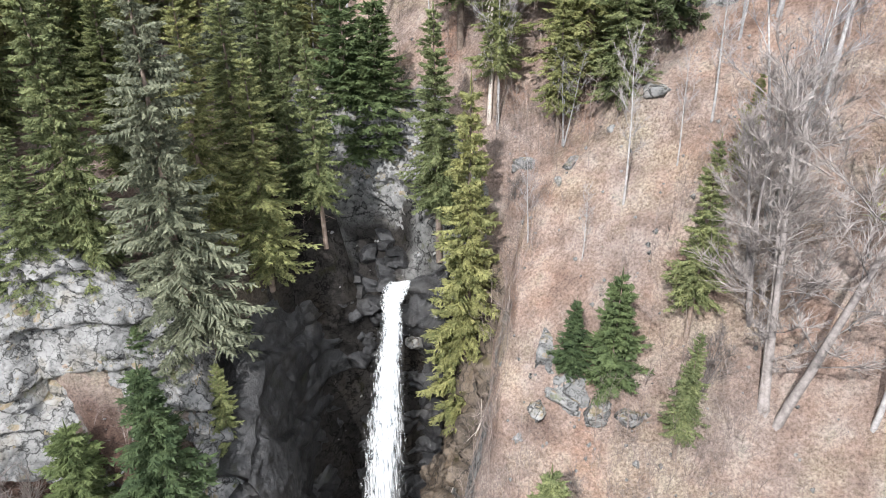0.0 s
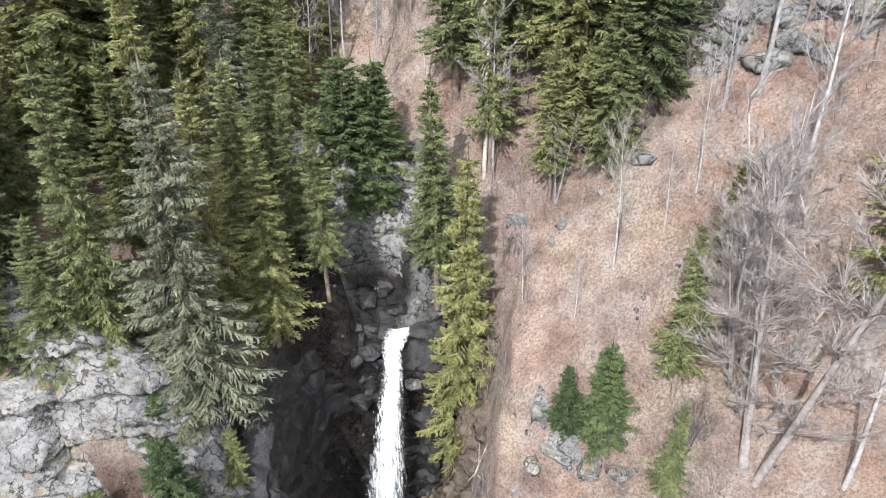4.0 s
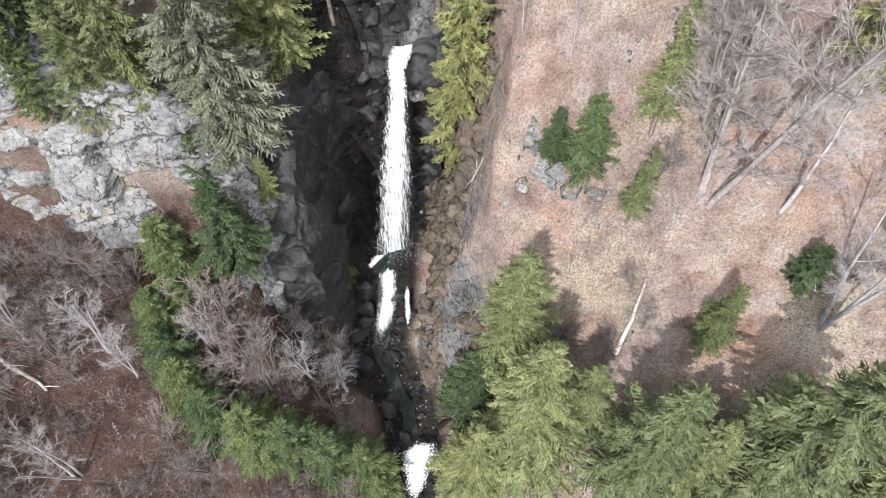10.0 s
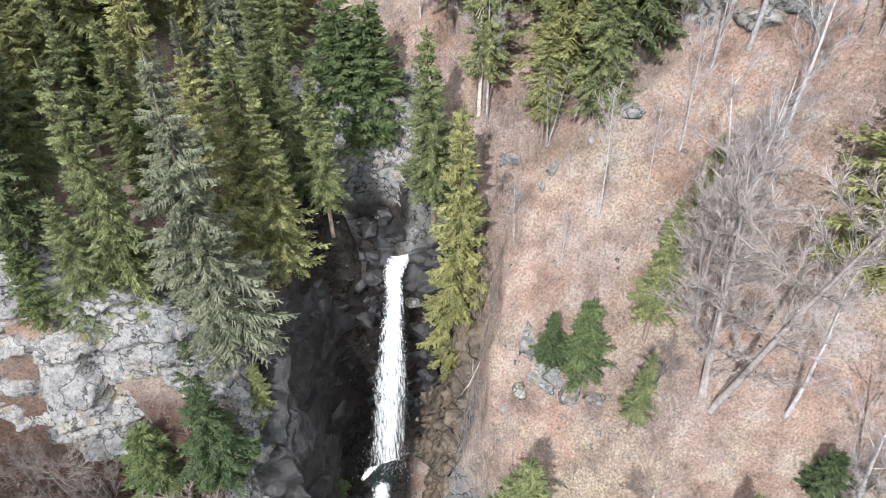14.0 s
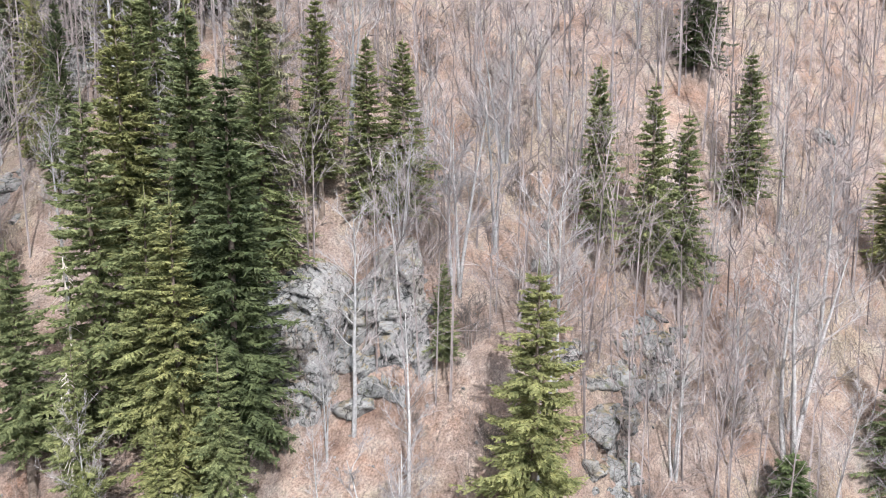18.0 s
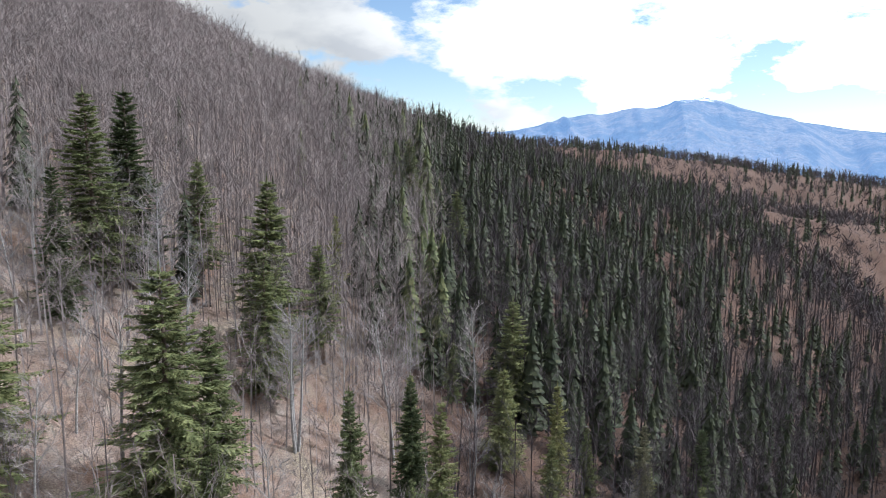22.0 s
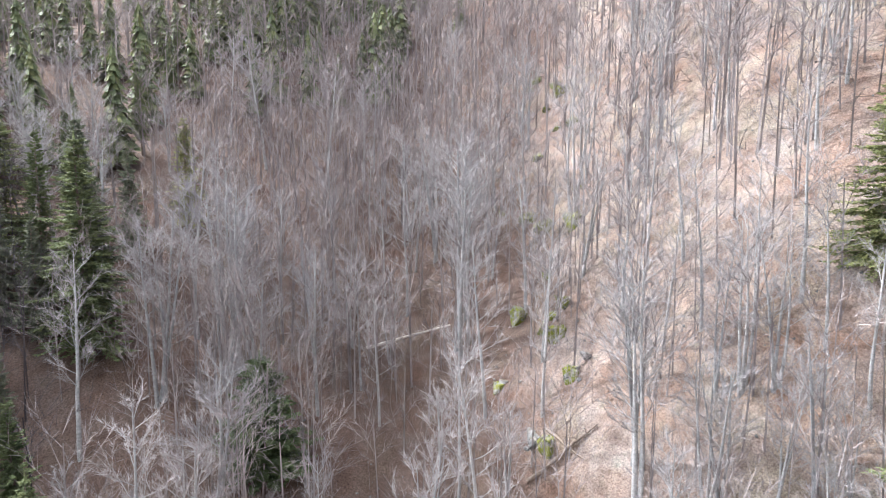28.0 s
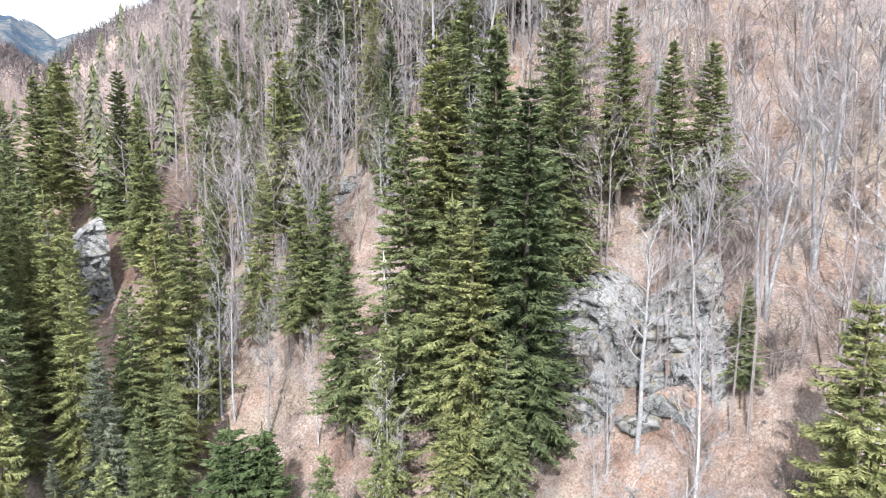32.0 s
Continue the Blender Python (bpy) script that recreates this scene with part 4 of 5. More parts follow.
def build_rocks():
    for rows in (OUTCROPS_EAST, OUTCROPS_WEST, OUTCROPS_BANK):
        for x, y, s in rows:
            rock(x, y, s * 0.44, stretch=(1.4, 1.1, 0.8), sink=0.5)
            for _ in range(1):
                rock(x + rock_rnd.uniform(-1.2, 1.2) * s, y + rock_rnd.uniform(-1, 1) * s, s * rock_rnd.uniform(0.14, 0.3), sink=0.4)
    # mossy boulders down the western gully
    for k in range(30):
        r = rock_rnd.uniform(58, 125)
        off = rock_rnd.gauss(0, 2.6)
        x, y = -0.974 * r + 0.225 * off, 0.225 * r + 0.974 * off
        ob = rock(x, y, rock_rnd.uniform(0.5, 1.5), sink=0.3, label="mossy boulder in the leaf-filled gully")
        ob.data = rock_rnd.choice(MOSS_ROCKS)
    # boulders in the stream
    for k in range(64):
        y = rock_rnd.uniform(4, 36)
        side = rock_rnd.choice((-1, 1))
        x = float(axis_x(y)) + side * rock_rnd.uniform(0.2, 3.2)
        rock(x, y, rock_rnd.uniform(0.3, 1.05), float(np.interp(y, GORGE_Y, GORGE_Z)) + 0.2, stretch=(1.2, 1, 0.7), wet=True, label="wet mossy boulder in the stream bed")

    # slabs on the brown ledges beside the fall
    for k in range(40):
        y = rock_rnd.uniform(20, 42)
        x = float(axis_x(y)) + rock_rnd.uniform(3.6, 8.5)
        ob = rock(x, y, rock_rnd.uniform(0.5, 1.5), stretch=(1.5, 1.0, 0.55), sink=0.45, label="brown slab on the wet ledges beside the fall")
        ob.data = rock_rnd.choice(LEDGE_ROCKS)
    # dark blocks in the slot above the lip
    for k in range(14):
        y = rock_rnd.uniform(43.8, 48)
        x = float(axis_x(y)) - 0.6 + 1.3 * math.sin(y * 1.1) + rock_rnd.uniform(-1.6, 1.2)
        rock(x, y, rock_rnd.uniform(0.5, 1.2), stretch=(1.3, 1.0, 0.8), wet=True, sink=0.4, label="black wet block in the slot above the fall, shade painted in")


build_rocks()


def cliff(name, foot, material, label, seed, amp=0.9, size=2.2, back=2.5, slant=0.12):
    """A fractured rock face along foot points (x, y, low, high), facing to the right of its run, its top bent back into the hill."""
    foot = np.array(foot, float)
    run = np.concatenate([[0], np.cumsum(np.hypot(np.diff(foot[:, 0]), np.diff(foot[:, 1])))])
    u = np.arange(0, run[-1], 0.17)
    px, py, lo, hi = (np.interp(u, run, foot[:, k]) for k in range(4))
    tx, ty = np.gradient(px), np.gradient(py)
    k = np.ones(9) / 9
    tx, ty = (np.convolve(np.pad(q, 4, mode="edge"), k, "valid") for q in (tx, ty))
    nl = np.hypot(tx, ty)
    nx, ny = ty / nl, -tx / nl
    rows = int(np.max(hi - lo) / 0.19) + 1
    v = np.linspace(0, 1, rows)
    U, V = np.meshgrid(u, v, indexing="ij")
    lo2, hi2 = lo[:, None], (hi + 0.9 * fbm(u, u * 0, 4, 3, seed))[:, None]
    Z = lo2 + (hi2 - lo2) * V
    a1, g1 = cells(U / size + 0.3 * fbm(U, Z, 3, 2, seed), Z / (size * 0.8) + U * 0.12, seed)
    a2, g2 = cells(U / (size * 0.5) + 0.2 * Z, Z / (size * 0.42) + U * 0.1, seed + 3)
    out = amp * (a1 - 0.5) + 0.36 * amp * (a2 - 0.5) - 0.28 * amp * smooth01(0.08, 0.0, g1) - 0.08 * smooth01(0.1, 0, g2) + 0.4 * amp * fbm(U, Z, 7, 2, seed + 6) + 0.3 * fbm(U, Z, 1.2, 3, seed + 8)
    a3, g3 = cells(U / (size * 0.24) - 0.3 * Z, Z / (size * 0.17) + U * 0.2, seed + 5)
    out = out + 0.13 * amp * (a3 - 0.5) - 0.05 * smooth01(0.12, 0.0, g3)
    ledge = Z / 2.9 + 0.5 * fbm(U, Z, 9, 2, seed + 12)
    out = out + 0.45 * amp * smooth01(0.0, 0.14, ledge - np.floor(ledge)) * (1 - (ledge - np.floor(ledge)))
    out = out - slant * (Z - lo2) - 0.8 * smooth01(0.85, 1.0, V)
    X, Y = px[:, None] + nx[:, None] * out, py[:, None] + ny[:, None] * out
    # the bent top
    X = np.concatenate([X, X[:, -1:] - nx[:, None] * back * 0.5, X[:, -1:] - nx[:, None] * back], 1)
    Y = np.concatenate([Y, Y[:, -1:] - ny[:, None] * back * 0.5, Y[:, -1:] - ny[:, None] * back], 1)
    Z = np.concatenate([Z, Z[:, -1:] + 0.1, Z[:, -1:] - 0.9], 1)
    m = Z.shape[1]
    a = (np.arange(len(u) - 1)[:, None] * m + np.arange(m - 1)[None]).ravel()
    f = np.stack([a, a + m, a + m + 1, a + 1], 1)
    ob = new(name, mesh_from(name, np.stack([X, Y, Z], -1).reshape(-1, 3), f, material))
    return tagged(ob, label, "cliff", kind="structure")


cliff("cliff_west", [(-40, 40.5, 42, 57), (-33, 38.0, 39, 55), (-24, 35.0, 37, 53), (-18, 33.4, 36, 51.5), (-14, 32.6, 35, 48), (-9.5, 31.7, 32, 44.5), (-6, 31.4, 28, 42), (-3.8, 31.8, 24, 39), (-2.3, 33.5, 14, 37)], M_ROCK, "fractured pale grey limestone cliff with moss and cracks", 4, 1.25, 4.2, 2.5, 0.24)
cliff("cliff_gorge_west", [(-6.5, 29.0, 8, 31), (-2.6, 29.6, 9, 33), (-0.9, 33, 11, 37), (-0.4, 37, 14, 39), (0.6, 40, 14, 40.5), (2.2, 42.2, 14, 41.5), (5.2, 43.2, 14, 40.5)], M_WET_SHADE, "tall dark wet rock wall of the gorge, shade painted in", 7, 0.6, 5.5, 3.0, 0.06)
cliff("cliff_headwall", [(3.6, 43.2, 14, 40.2), (6.4, 43.0, 14, 38.2), (8.4, 42.9, 14, 38.4), (10.4, 41.6, 14, 41)], M_BLACK_SHADE, "black wet headwall behind the falling water, shade painted in", 11, 0.8, 2.2, 2.5, 0.06)
cliff("cliff_gorge_east", [(9.2, 42.4, 16, 41), (8.8, 40.2, 12, 36.5), (7.8, 37.4, 12, 33), (6.9, 34.4, 10, 29), (5.6, 31.4, 8, 24), (5.0, 28, 7, 19), (5.6, 24, 5, 14)], M_LEDGE, "stepped brown wet ledges beside the fall", 13, 1.5, 2.2, 4.0, 0.2)
cliff("cliff_upper", [(0.4, 50.6, 44, 53), (3.0, 49.6, 42, 52.5), (5.8, 49.3, 41, 52.5), (8.2, 48.4, 41, 51.5), (10.4, 46.6, 39, 49), (11.0, 44.4, 36, 45)], M_ROCK, "bright limestone cliff above the waterfall", 17, 1.0, 2.4, 2.5, 0.1)
cliff("cliff_slot", [(1.8, 44.8, 36, 43), (3.4, 46.0, 37, 44), (4.8, 47.6, 38, 44.5)], M_BLACK_SHADE, "dark wet rock slot above the fall, shade painted in", 19, 1.0, 1.6, 2.0, 0.3)

def outcrop(points, tall, seed, lean=0.75, amp=1.2):
    """A rock rib on a slope: a fractured face that leans with the hillside and stands proud of it."""
    foot = [(x, y, ground_at(x, y) - 1.2, ground_at(x, y) + tall * (0.75 + 0.5 * lattice(x, y, seed))) for x, y in points]
    cliff("rock_rib", foot, M_ROCK, "fractured pale limestone rib on the wooded slope", seed, amp, 2.6, 1.5 + tall * max(0.1, 0.95 - lean), lean)


outcrop([(27.0, 46.5), (28.6, 43.5), (30.0, 39.2), (33.0, 36.0), (36.4, 33.6)], 9, 31, 0.5)
outcrop([(43.0, 25.6), (45.8, 24.2), (49.0, 23.2), (54.5, 21.6)], 7, 33, 0.5)
outcrop([(37.6, 25.4), (41.9, 22.6), (46.6, 21.4)], 4, 35, 0.5)
outcrop([(-17.4, 99.5), (-13.0, 97.6), (-9.0, 97.0), (-3.4, 98.4)], 9, 37, 0.35)
outcrop([(-30.5, 39.0), (-27.0, 39.4), (-24.0, 40.6), (-20.0, 44.2)], 5, 39, 0.5)
outcrop([(-23.0, 50.2), (-20.5, 52.4), (-18.4, 55.6)], 6, 41, 0.25)
outcrop([(24.6, 83.0), (26.4, 77.0), (30.6, 72.0)], 10, 43, 0.6)
outcrop([(13.4, 29.6), (16.4, 27.6), (19.6, 25.6)], 2.2, 45, 0.5, 0.7)
outcrop([(-9.0, 29.4), (-6.2, 28.8), (-4.0, 30.6)], 7, 47, 0.12, 0.9)

# ---------------------------------------------------------------- single trees

# the dark hedge of young spruces down the brown bank
TREES_HEDGE = [
    ("young", -15.7, 28.4, 6.0), ("young", -15.5, 25.8, 7.0), ("young", -15.0, 23.8, 7.0), ("young", -13.6, 21.7, 7.5), ("young", -11.0, 20.0, 8.0),
    ("young", -8.5, 18.9, 8.0), ("young", -6.1, 18.5, 8.5), ("young", -3.4, 17.9, 8.5), ("young", -2.6, 16.1, 7.0), ("grey", -8.1, 30.1, 7.0), ("slim", -4.1, 36.9, 7.0),
]
# leafless trees on the bank and on the open slope
TREES_THIN = [
    ("clump", -20.4, 27.3, 9), ("clump", -12.7, 26.5, 7), ("clump", -5.7, 24.6, 8), ("clump", -3.3, 24.5, 7), ("clump", -24.4, 19.6, 9), ("clump", -18.9, 25.5, 7),
    ("beech", 16.0, 46.1, 13), ("beech", 20.7, 34.3, 10), ("beech", 23.9, 34.0, 7), ("beech", 25.7, 33.9, 9), ("beech", 5.8, 63.1, 13), ("beech", 6.8, 61.7, 13),
    ("beech", 12.7, 54.8, 10), ("beech", 18.0, 33.8, 5), ("beech", 15.5, 37.0, 6), ("clump", 19.5, 41.8, 7), ("clump", 28.8, 36.9, 9),
    ("beech", 11.8, 62.1, 12), ("beech", 9.2, 58.4, 12), ("beech", 3.4, 60.5, 12),
]

# young spruces and thicket round the western crag
TREES_CRAG = [
    ("young", -30.6, 37.4, 6), ("young", -29.3, 39.9, 6), ("young", -30.7, 35.6, 6), ("young", -29.3, 42.6, 6), ("young", -34.4, 36.7, 5), ("young", -27.7, 37.0, 6), ("young", -28.7, 43.6, 7), ("tall", -25.9, 46.6, 10),
    ("young", -37.3, 42.8, 5), ("young", -35.1, 43.1, 5), ("young", -40.4, 43.6, 5), ("young", -35.6, 46.0, 6), ("shrub", -37.2, 41.3, 4), ("shrub", -37.8, 44.9, 4), ("shrub", -40.6, 42.3, 4), ("shrub", -33.4, 41.7, 4), ("shrub", -43.2, 42.2, 4), ("shrub", -48.1, 43.0, 4), ("shrub", -40.9, 46.5, 4), ("young", -34.5, 50.6, 6),
]
# leafless trees standing clear on the western and eastern slopes
TREES_CLEAR = [
    ("clump", -38.8, 41.7, 13), ("beech", -35.1, 42.3, 12), ("clump", -35.9, 45.7, 11), ("beech", -49.6, 37.1, 14), ("beech", -53.8, 35.8, 14), ("clump", -54.3, 32.2, 14),
    ("beech", -58.8, 32.1, 15), ("clump", -57.4, 28.1, 14), ("beech", -47.3, 39.5, 12), ("clump", -46.1, 34.0, 10), ("clump", -49.6, 29.7, 12), ("beech", -30.9, 58.9, 14),
    ("beech", -47.7, 42.8, 14), ("beech", -44.6, 48.4, 14), ("clump", -52.1, 26.6, 12), ("clump", -45.6, 31.8, 9), ("beech", -61.7, 28.7, 16),
    ("beech", -74.1, -26.2, 20), ("beech", -86.9, -14.7, 18), ("beech", -81.8, -4.5, 15), ("clump", -86.4, -1.0, 12), ("beech", -82.9, 8.8, 21), ("beech", -80.5, 15.4, 18),
    ("beech", -72.7, 15.9, 18), ("clump", -58.0, 21.6, 18), ("beech", -57.3, 35.5, 18), ("clump", -51.9, 25.3, 14), ("clump", -48.2, 32.3, 14), ("clump", -64.4, 10.9, 9),
    ("beech", -68.4, 23.2, 16), ("beech", -67.9, 29.3, 16), ("beech", -92.3, 1.3, 18), ("beech", -94.2, -8.8, 18), ("clump", -70.8, 4.5, 9), ("clump", -77.6, -19.7, 17), ("beech", -83.8, -24.4, 18),
    ("beech", 75.6, -0.2, 18), ("beech", 82.0, 2.6, 17), ("beech", 61.5, 15.7, 17), ("beech", 70.5, 15.8, 18), ("clump", 58.4, 18.8, 11), ("beech", 93.1, 10.6, 16),
    ("beech", 86.9, 5.6, 16), ("beech", 81.8, -26.2, 14), ("clump", 82.0, -12.8, 16), ("beech", 96.7, -25.5, 17), ("beech", 107.0, -30.6, 18), ("beech", 60.0, 11.4, 12),
    ("clump", 49.1, 20.4, 11), ("beech", 74.6, 21.3, 15), ("beech", 76.9, -8.1, 13), ("clump", 75.5, -17.8, 9), ("beech", 89.7, -32.3, 13),
]

# on the dark rim of the gorge
TREES_RIM = [("tall", -2.8, 44.4, 15), ("column", 0.4, 46.4, 13), ("tall", -5.2, 41.0, 17), ("slim", -0.9, 49.0, 15), ("fir", -3.4, 39.0, 12), ("young", -1.9, 36.6, 6), ("column", -8.6, 45.6, 18)]

WIDTHS = [(TREES_FALL, 1.12), (TREES_BANK, 1.12), (TREES_EAST, 1.25), (TREES_RIDGE, 1.55), (TREES_WEST, 1.45), (TREES_UPPER, 1.6), (TREES_NORTH, 1.12), (TREES_RIM, 1.12), (TREES_BARE, 1.12), (TREES_HEDGE, 1.3), (TREES_THIN, 0.75), (TREES_CRAG, 1.3), (TREES_CLEAR, 1.0)]
for rows, usual in WIDTHS:
    for kind, x, y, h in rows:
        wide = usual
        if rows is TREES_BANK and x > 0:
            wide = 1.2 if kind == "young" else 1.45
        elif rows is TREES_FALL and kind == "young":
            wide = 0.85 if y < 40 else 1.12
        elif rows is TREES_FALL and kind in ("tall", "grey") and h < 15:
            wide = 1.25
        elif rows is TREES_THIN and x < 0:
            wide = 1.15
        plant(kind, x, y, h, place_rnd.uniform(0.9, 1.1) * wide)


def scatter_near(count, r0, r1, gap, seed, green):
    """Single trees, spruces where green is set, else leafless ones."""
    rnd = random.Random(seed)
    made = 0
    for _ in range(count * 30):
        if made >= count:
            break
        az, r = rnd.uniform(0, 360), rnd.uniform(r0, r1)
        x, y = r * math.sin(radians(az)), r * math.cos(radians(az))
        d = x - float(axis_x(y))
        if abs(d) < 8 or (0 < d < 27 and -2 < y < 62) or (-40 < d < 0 and -5 < y < 40) or not free(x, y, gap):
            continue
        if green and 292 < az < 345:
            continue
        s = float(share(np.array([x]), np.array([y]))[0])
        if not green and -48 < x < 2 and 36 < y < 96:
            continue
        if green and rnd.random() > s * 1.3 or not green and rnd.random() < s * 0.8:
            continue
        z = ground_at(x, y)
        if abs(ground_at(x + 1, y) - z) + abs(ground_at(x, y + 1) - z) > 2.4:
            continue
        if green:
            plant(rnd.choice(("tall", "fir", "slim", "slim", "grey", "fir")), x, y, rnd.uniform(13, 25), rnd.uniform(0.9, 1.2), rnd.uniform(-2, 2))
        else:
            plant(rnd.choice(("beech", "beech", "beech", "clump")), x, y, rnd.uniform(13, 22), rnd.uniform(0.85, 1.15), rnd.uniform(-3, 3))
        made += 1


scatter_near(110, 55, 130, 4.5, 17, True)
scatter_near(90, 48, 125, 4.0, 18, False)


def scatter_shrubs(count, x0, x1, y0, y1, h0, h1, seed):
    rnd = random.Random(seed)
    made = 0
    for _ in range(count * 20):
        if made >= count:
            break
        x, y = rnd.uniform(x0, x1), rnd.uniform(y0, y1)
        d = x - float(axis_x(y))
        if abs(d) < 5 or not free(x, y, 1.5) or (d < 0 and y + 0.25 * (x + 15) > 32.0):
            continue
        plant("shrub", x, y, rnd.uniform(h0, h1), rnd.uniform(0.8, 1.3), rnd.uniform(-8, 8))
        made += 1



def scatter_patch(count, x0, x1, y0, y1, gap, kinds, h0, h1, seed):
    """More single trees on one patch of the slope."""
    rnd = random.Random(seed)
    made = 0
    for _ in range(count * 25):
        if made >= count:
            break
        x, y = rnd.uniform(x0, x1), rnd.uniform(y0, y1)
        if abs(x - float(axis_x(y))) < 6 or not free(x, y, gap):
            continue
        z = ground_at(x, y)
        if abs(ground_at(x + 1, y) - z) + abs(ground_at(x, y + 1) - z) > 2.8:
            continue
        plant(rnd.choice(kinds), x, y, rnd.uniform(h0, h1), rnd.uniform(0.85, 1.15), rnd.uniform(-3, 3))
        made += 1


scatter_patch(20, -16, 0, 52, 95, 3.0, ("tall", "slim", "fir", "tall"), 13, 21, 37)
scatter_patch(6, -24, -12, 44, 58, 3.0, ("tall", "slim", "fir"), 11, 16, 38)
scatter_patch(26, 6, 34, 52, 110, 3.2, ("tall", "slim", "slim", "column"), 12, 22, 32)
scatter_patch(20, 10, 46, 40, 100, 3.0, ("beech", "clump"), 10, 17, 33)
scatter_patch(12, 26, 62, 10, 40, 3.0, ("beech", "clump"), 8, 15, 34)
scatter_shrubs(70, 5, 60, -2, 62, 1.6, 4.0, 23)
scatter_patch(45, -125, -48, -70, 10, 4.0, ("beech", "beech", "clump"), 13, 20, 35)
scatter_patch(60, -112, -46, 5, 70, 3.2, ("beech", "beech", "clump"), 12, 19, 36)
scatter_shrubs(170, -40, -3, -14, 33, 2.5, 6.0, 24)

# ---------------------------------------------------------------- fallen and dead wood

M_DEAD = make_bark("bleached_wood", (0.36, 0.33, 0.3), (0.62, 0.58, 0.54))


def log(a, b, radius, label, dead=True):
    """A trunk that lies from a to b with stubs of its limbs."""
    rnd = random.Random(int(abs(a[0]) * 10 + abs(b[1]) * 7))
    a, b = Vector((*a, ground_at(*a) + radius * 0.8)), Vector((*b, ground_at(*b) + radius * 0.8))
    pts = [a.lerp(b, k / 6) + Vector((rnd.uniform(-0.1, 0.1), rnd.uniform(-0.1, 0.1), 0)) for k in range(7)]
    wood_mat = M_DEAD if dead else M_BARK
    body = Soup()
    body.tube(pts, [radius * (1 - 0.6 * k / 6) for k in range(7)], 8)
    root = new("fallen_log")
    ob = new("log", body.mesh("log", wood_mat))
    ob.parent = root
    for k in range(9):
        p = a.lerp(b, rnd.uniform(0.25, 0.98))
        d = Vector((rnd.uniform(-1, 1), rnd.uniform(-1, 1), rnd.uniform(-0.1, 1))).normalized()
        q = p + d * rnd.uniform(0.5, 1.8)
        stub = Soup()
        stub.tube([p, p.lerp(q, 0.5) + Vector((0, 0, 0.08)), q], [radius * 0.28, radius * 0.18, 0.01], 4)
        ob = new("branch_stub", stub.mesh("branch_stub", wood_mat))
        ob.parent = root
    tagged(root, label, "log", "fallen logs")


log((-87.6, -4.1), (-86.7, 6.7), 0.22, "long bleached log lying across the red leaves")
log((19.1, 17.6), (21.3, 20.6), 0.2, "short bleached dead trunk on the slope")
log((-27.5, 27.6), (-24.5, 24.9), 0.24, "grey fallen trunk on the brown bank")
log((20.0, -0.5), (29.4, 2.7), 0.24, "long pale log between the spruces")
log((9.4, 36.2), (12.6, 35.0), 0.14, "thin dry log on the ledge by the fall")
log((-63.5, 12.7), (-62.0, 19.0), 0.25, "mossy dark log among boulders", False)
log((-66.0, 15.0), (-61.0, 17.5), 0.2, "mossy dark log among boulders", False)


def dead_tree(x, y, h, seed, wide=0.11):
    rnd = random.Random(seed)
    stem, limbs = Soup(), Soup()
    pts = [Vector((rnd.uniform(-0.1, 0.1), rnd.uniform(-0.1, 0.1), h * k / 6 - 0.5)) for k in range(7)]
    stem.tube(pts, [0.012 * h * (1 - 0.9 * k / 6) + 0.02 for k in range(7)], 6)
    for k in range(46):
        f = rnd.uniform(0.3 if wide < 0.2 else 0.12, 0.98)
        a, ln = rnd.uniform(0, 6.28), wide * h * (1.15 - f) * rnd.uniform(0.5, 1.2) + 0.25
        p = Vector((0, 0, h * f))
        d = Vector((math.cos(a), math.sin(a), 0))
        q = p + d * ln * 0.55 - Vector((0, 0, ln * 0.35))
        limbs.tube([p, q, p + d * ln - Vector((0, 0, ln * 0.85))], [0.05, 0.03, 0.008], 3)
    root = new("dead_spruce")
    for n, s in (("trunk", stem), ("branch_crown", limbs)):
        ob = new(n, s.mesh(n, M_DEAD))
        ob.parent = root
    root.location = (x, y, ground_at(x, y))
    tagged(root, "bleached grey dead spruce with bare drooping limbs", "tree", "dead trees")


dead_tree(-27.8, 45.8, 7.0, 1, 0.24)
dead_tree(-9.5, 54.0, 13.0, 2)
dead_tree(15.6, 46.9, 15.0, 3)
dead_tree(17.2, 50.5, 17.0, 4)

# ---------------------------------------------------------------- woods further off


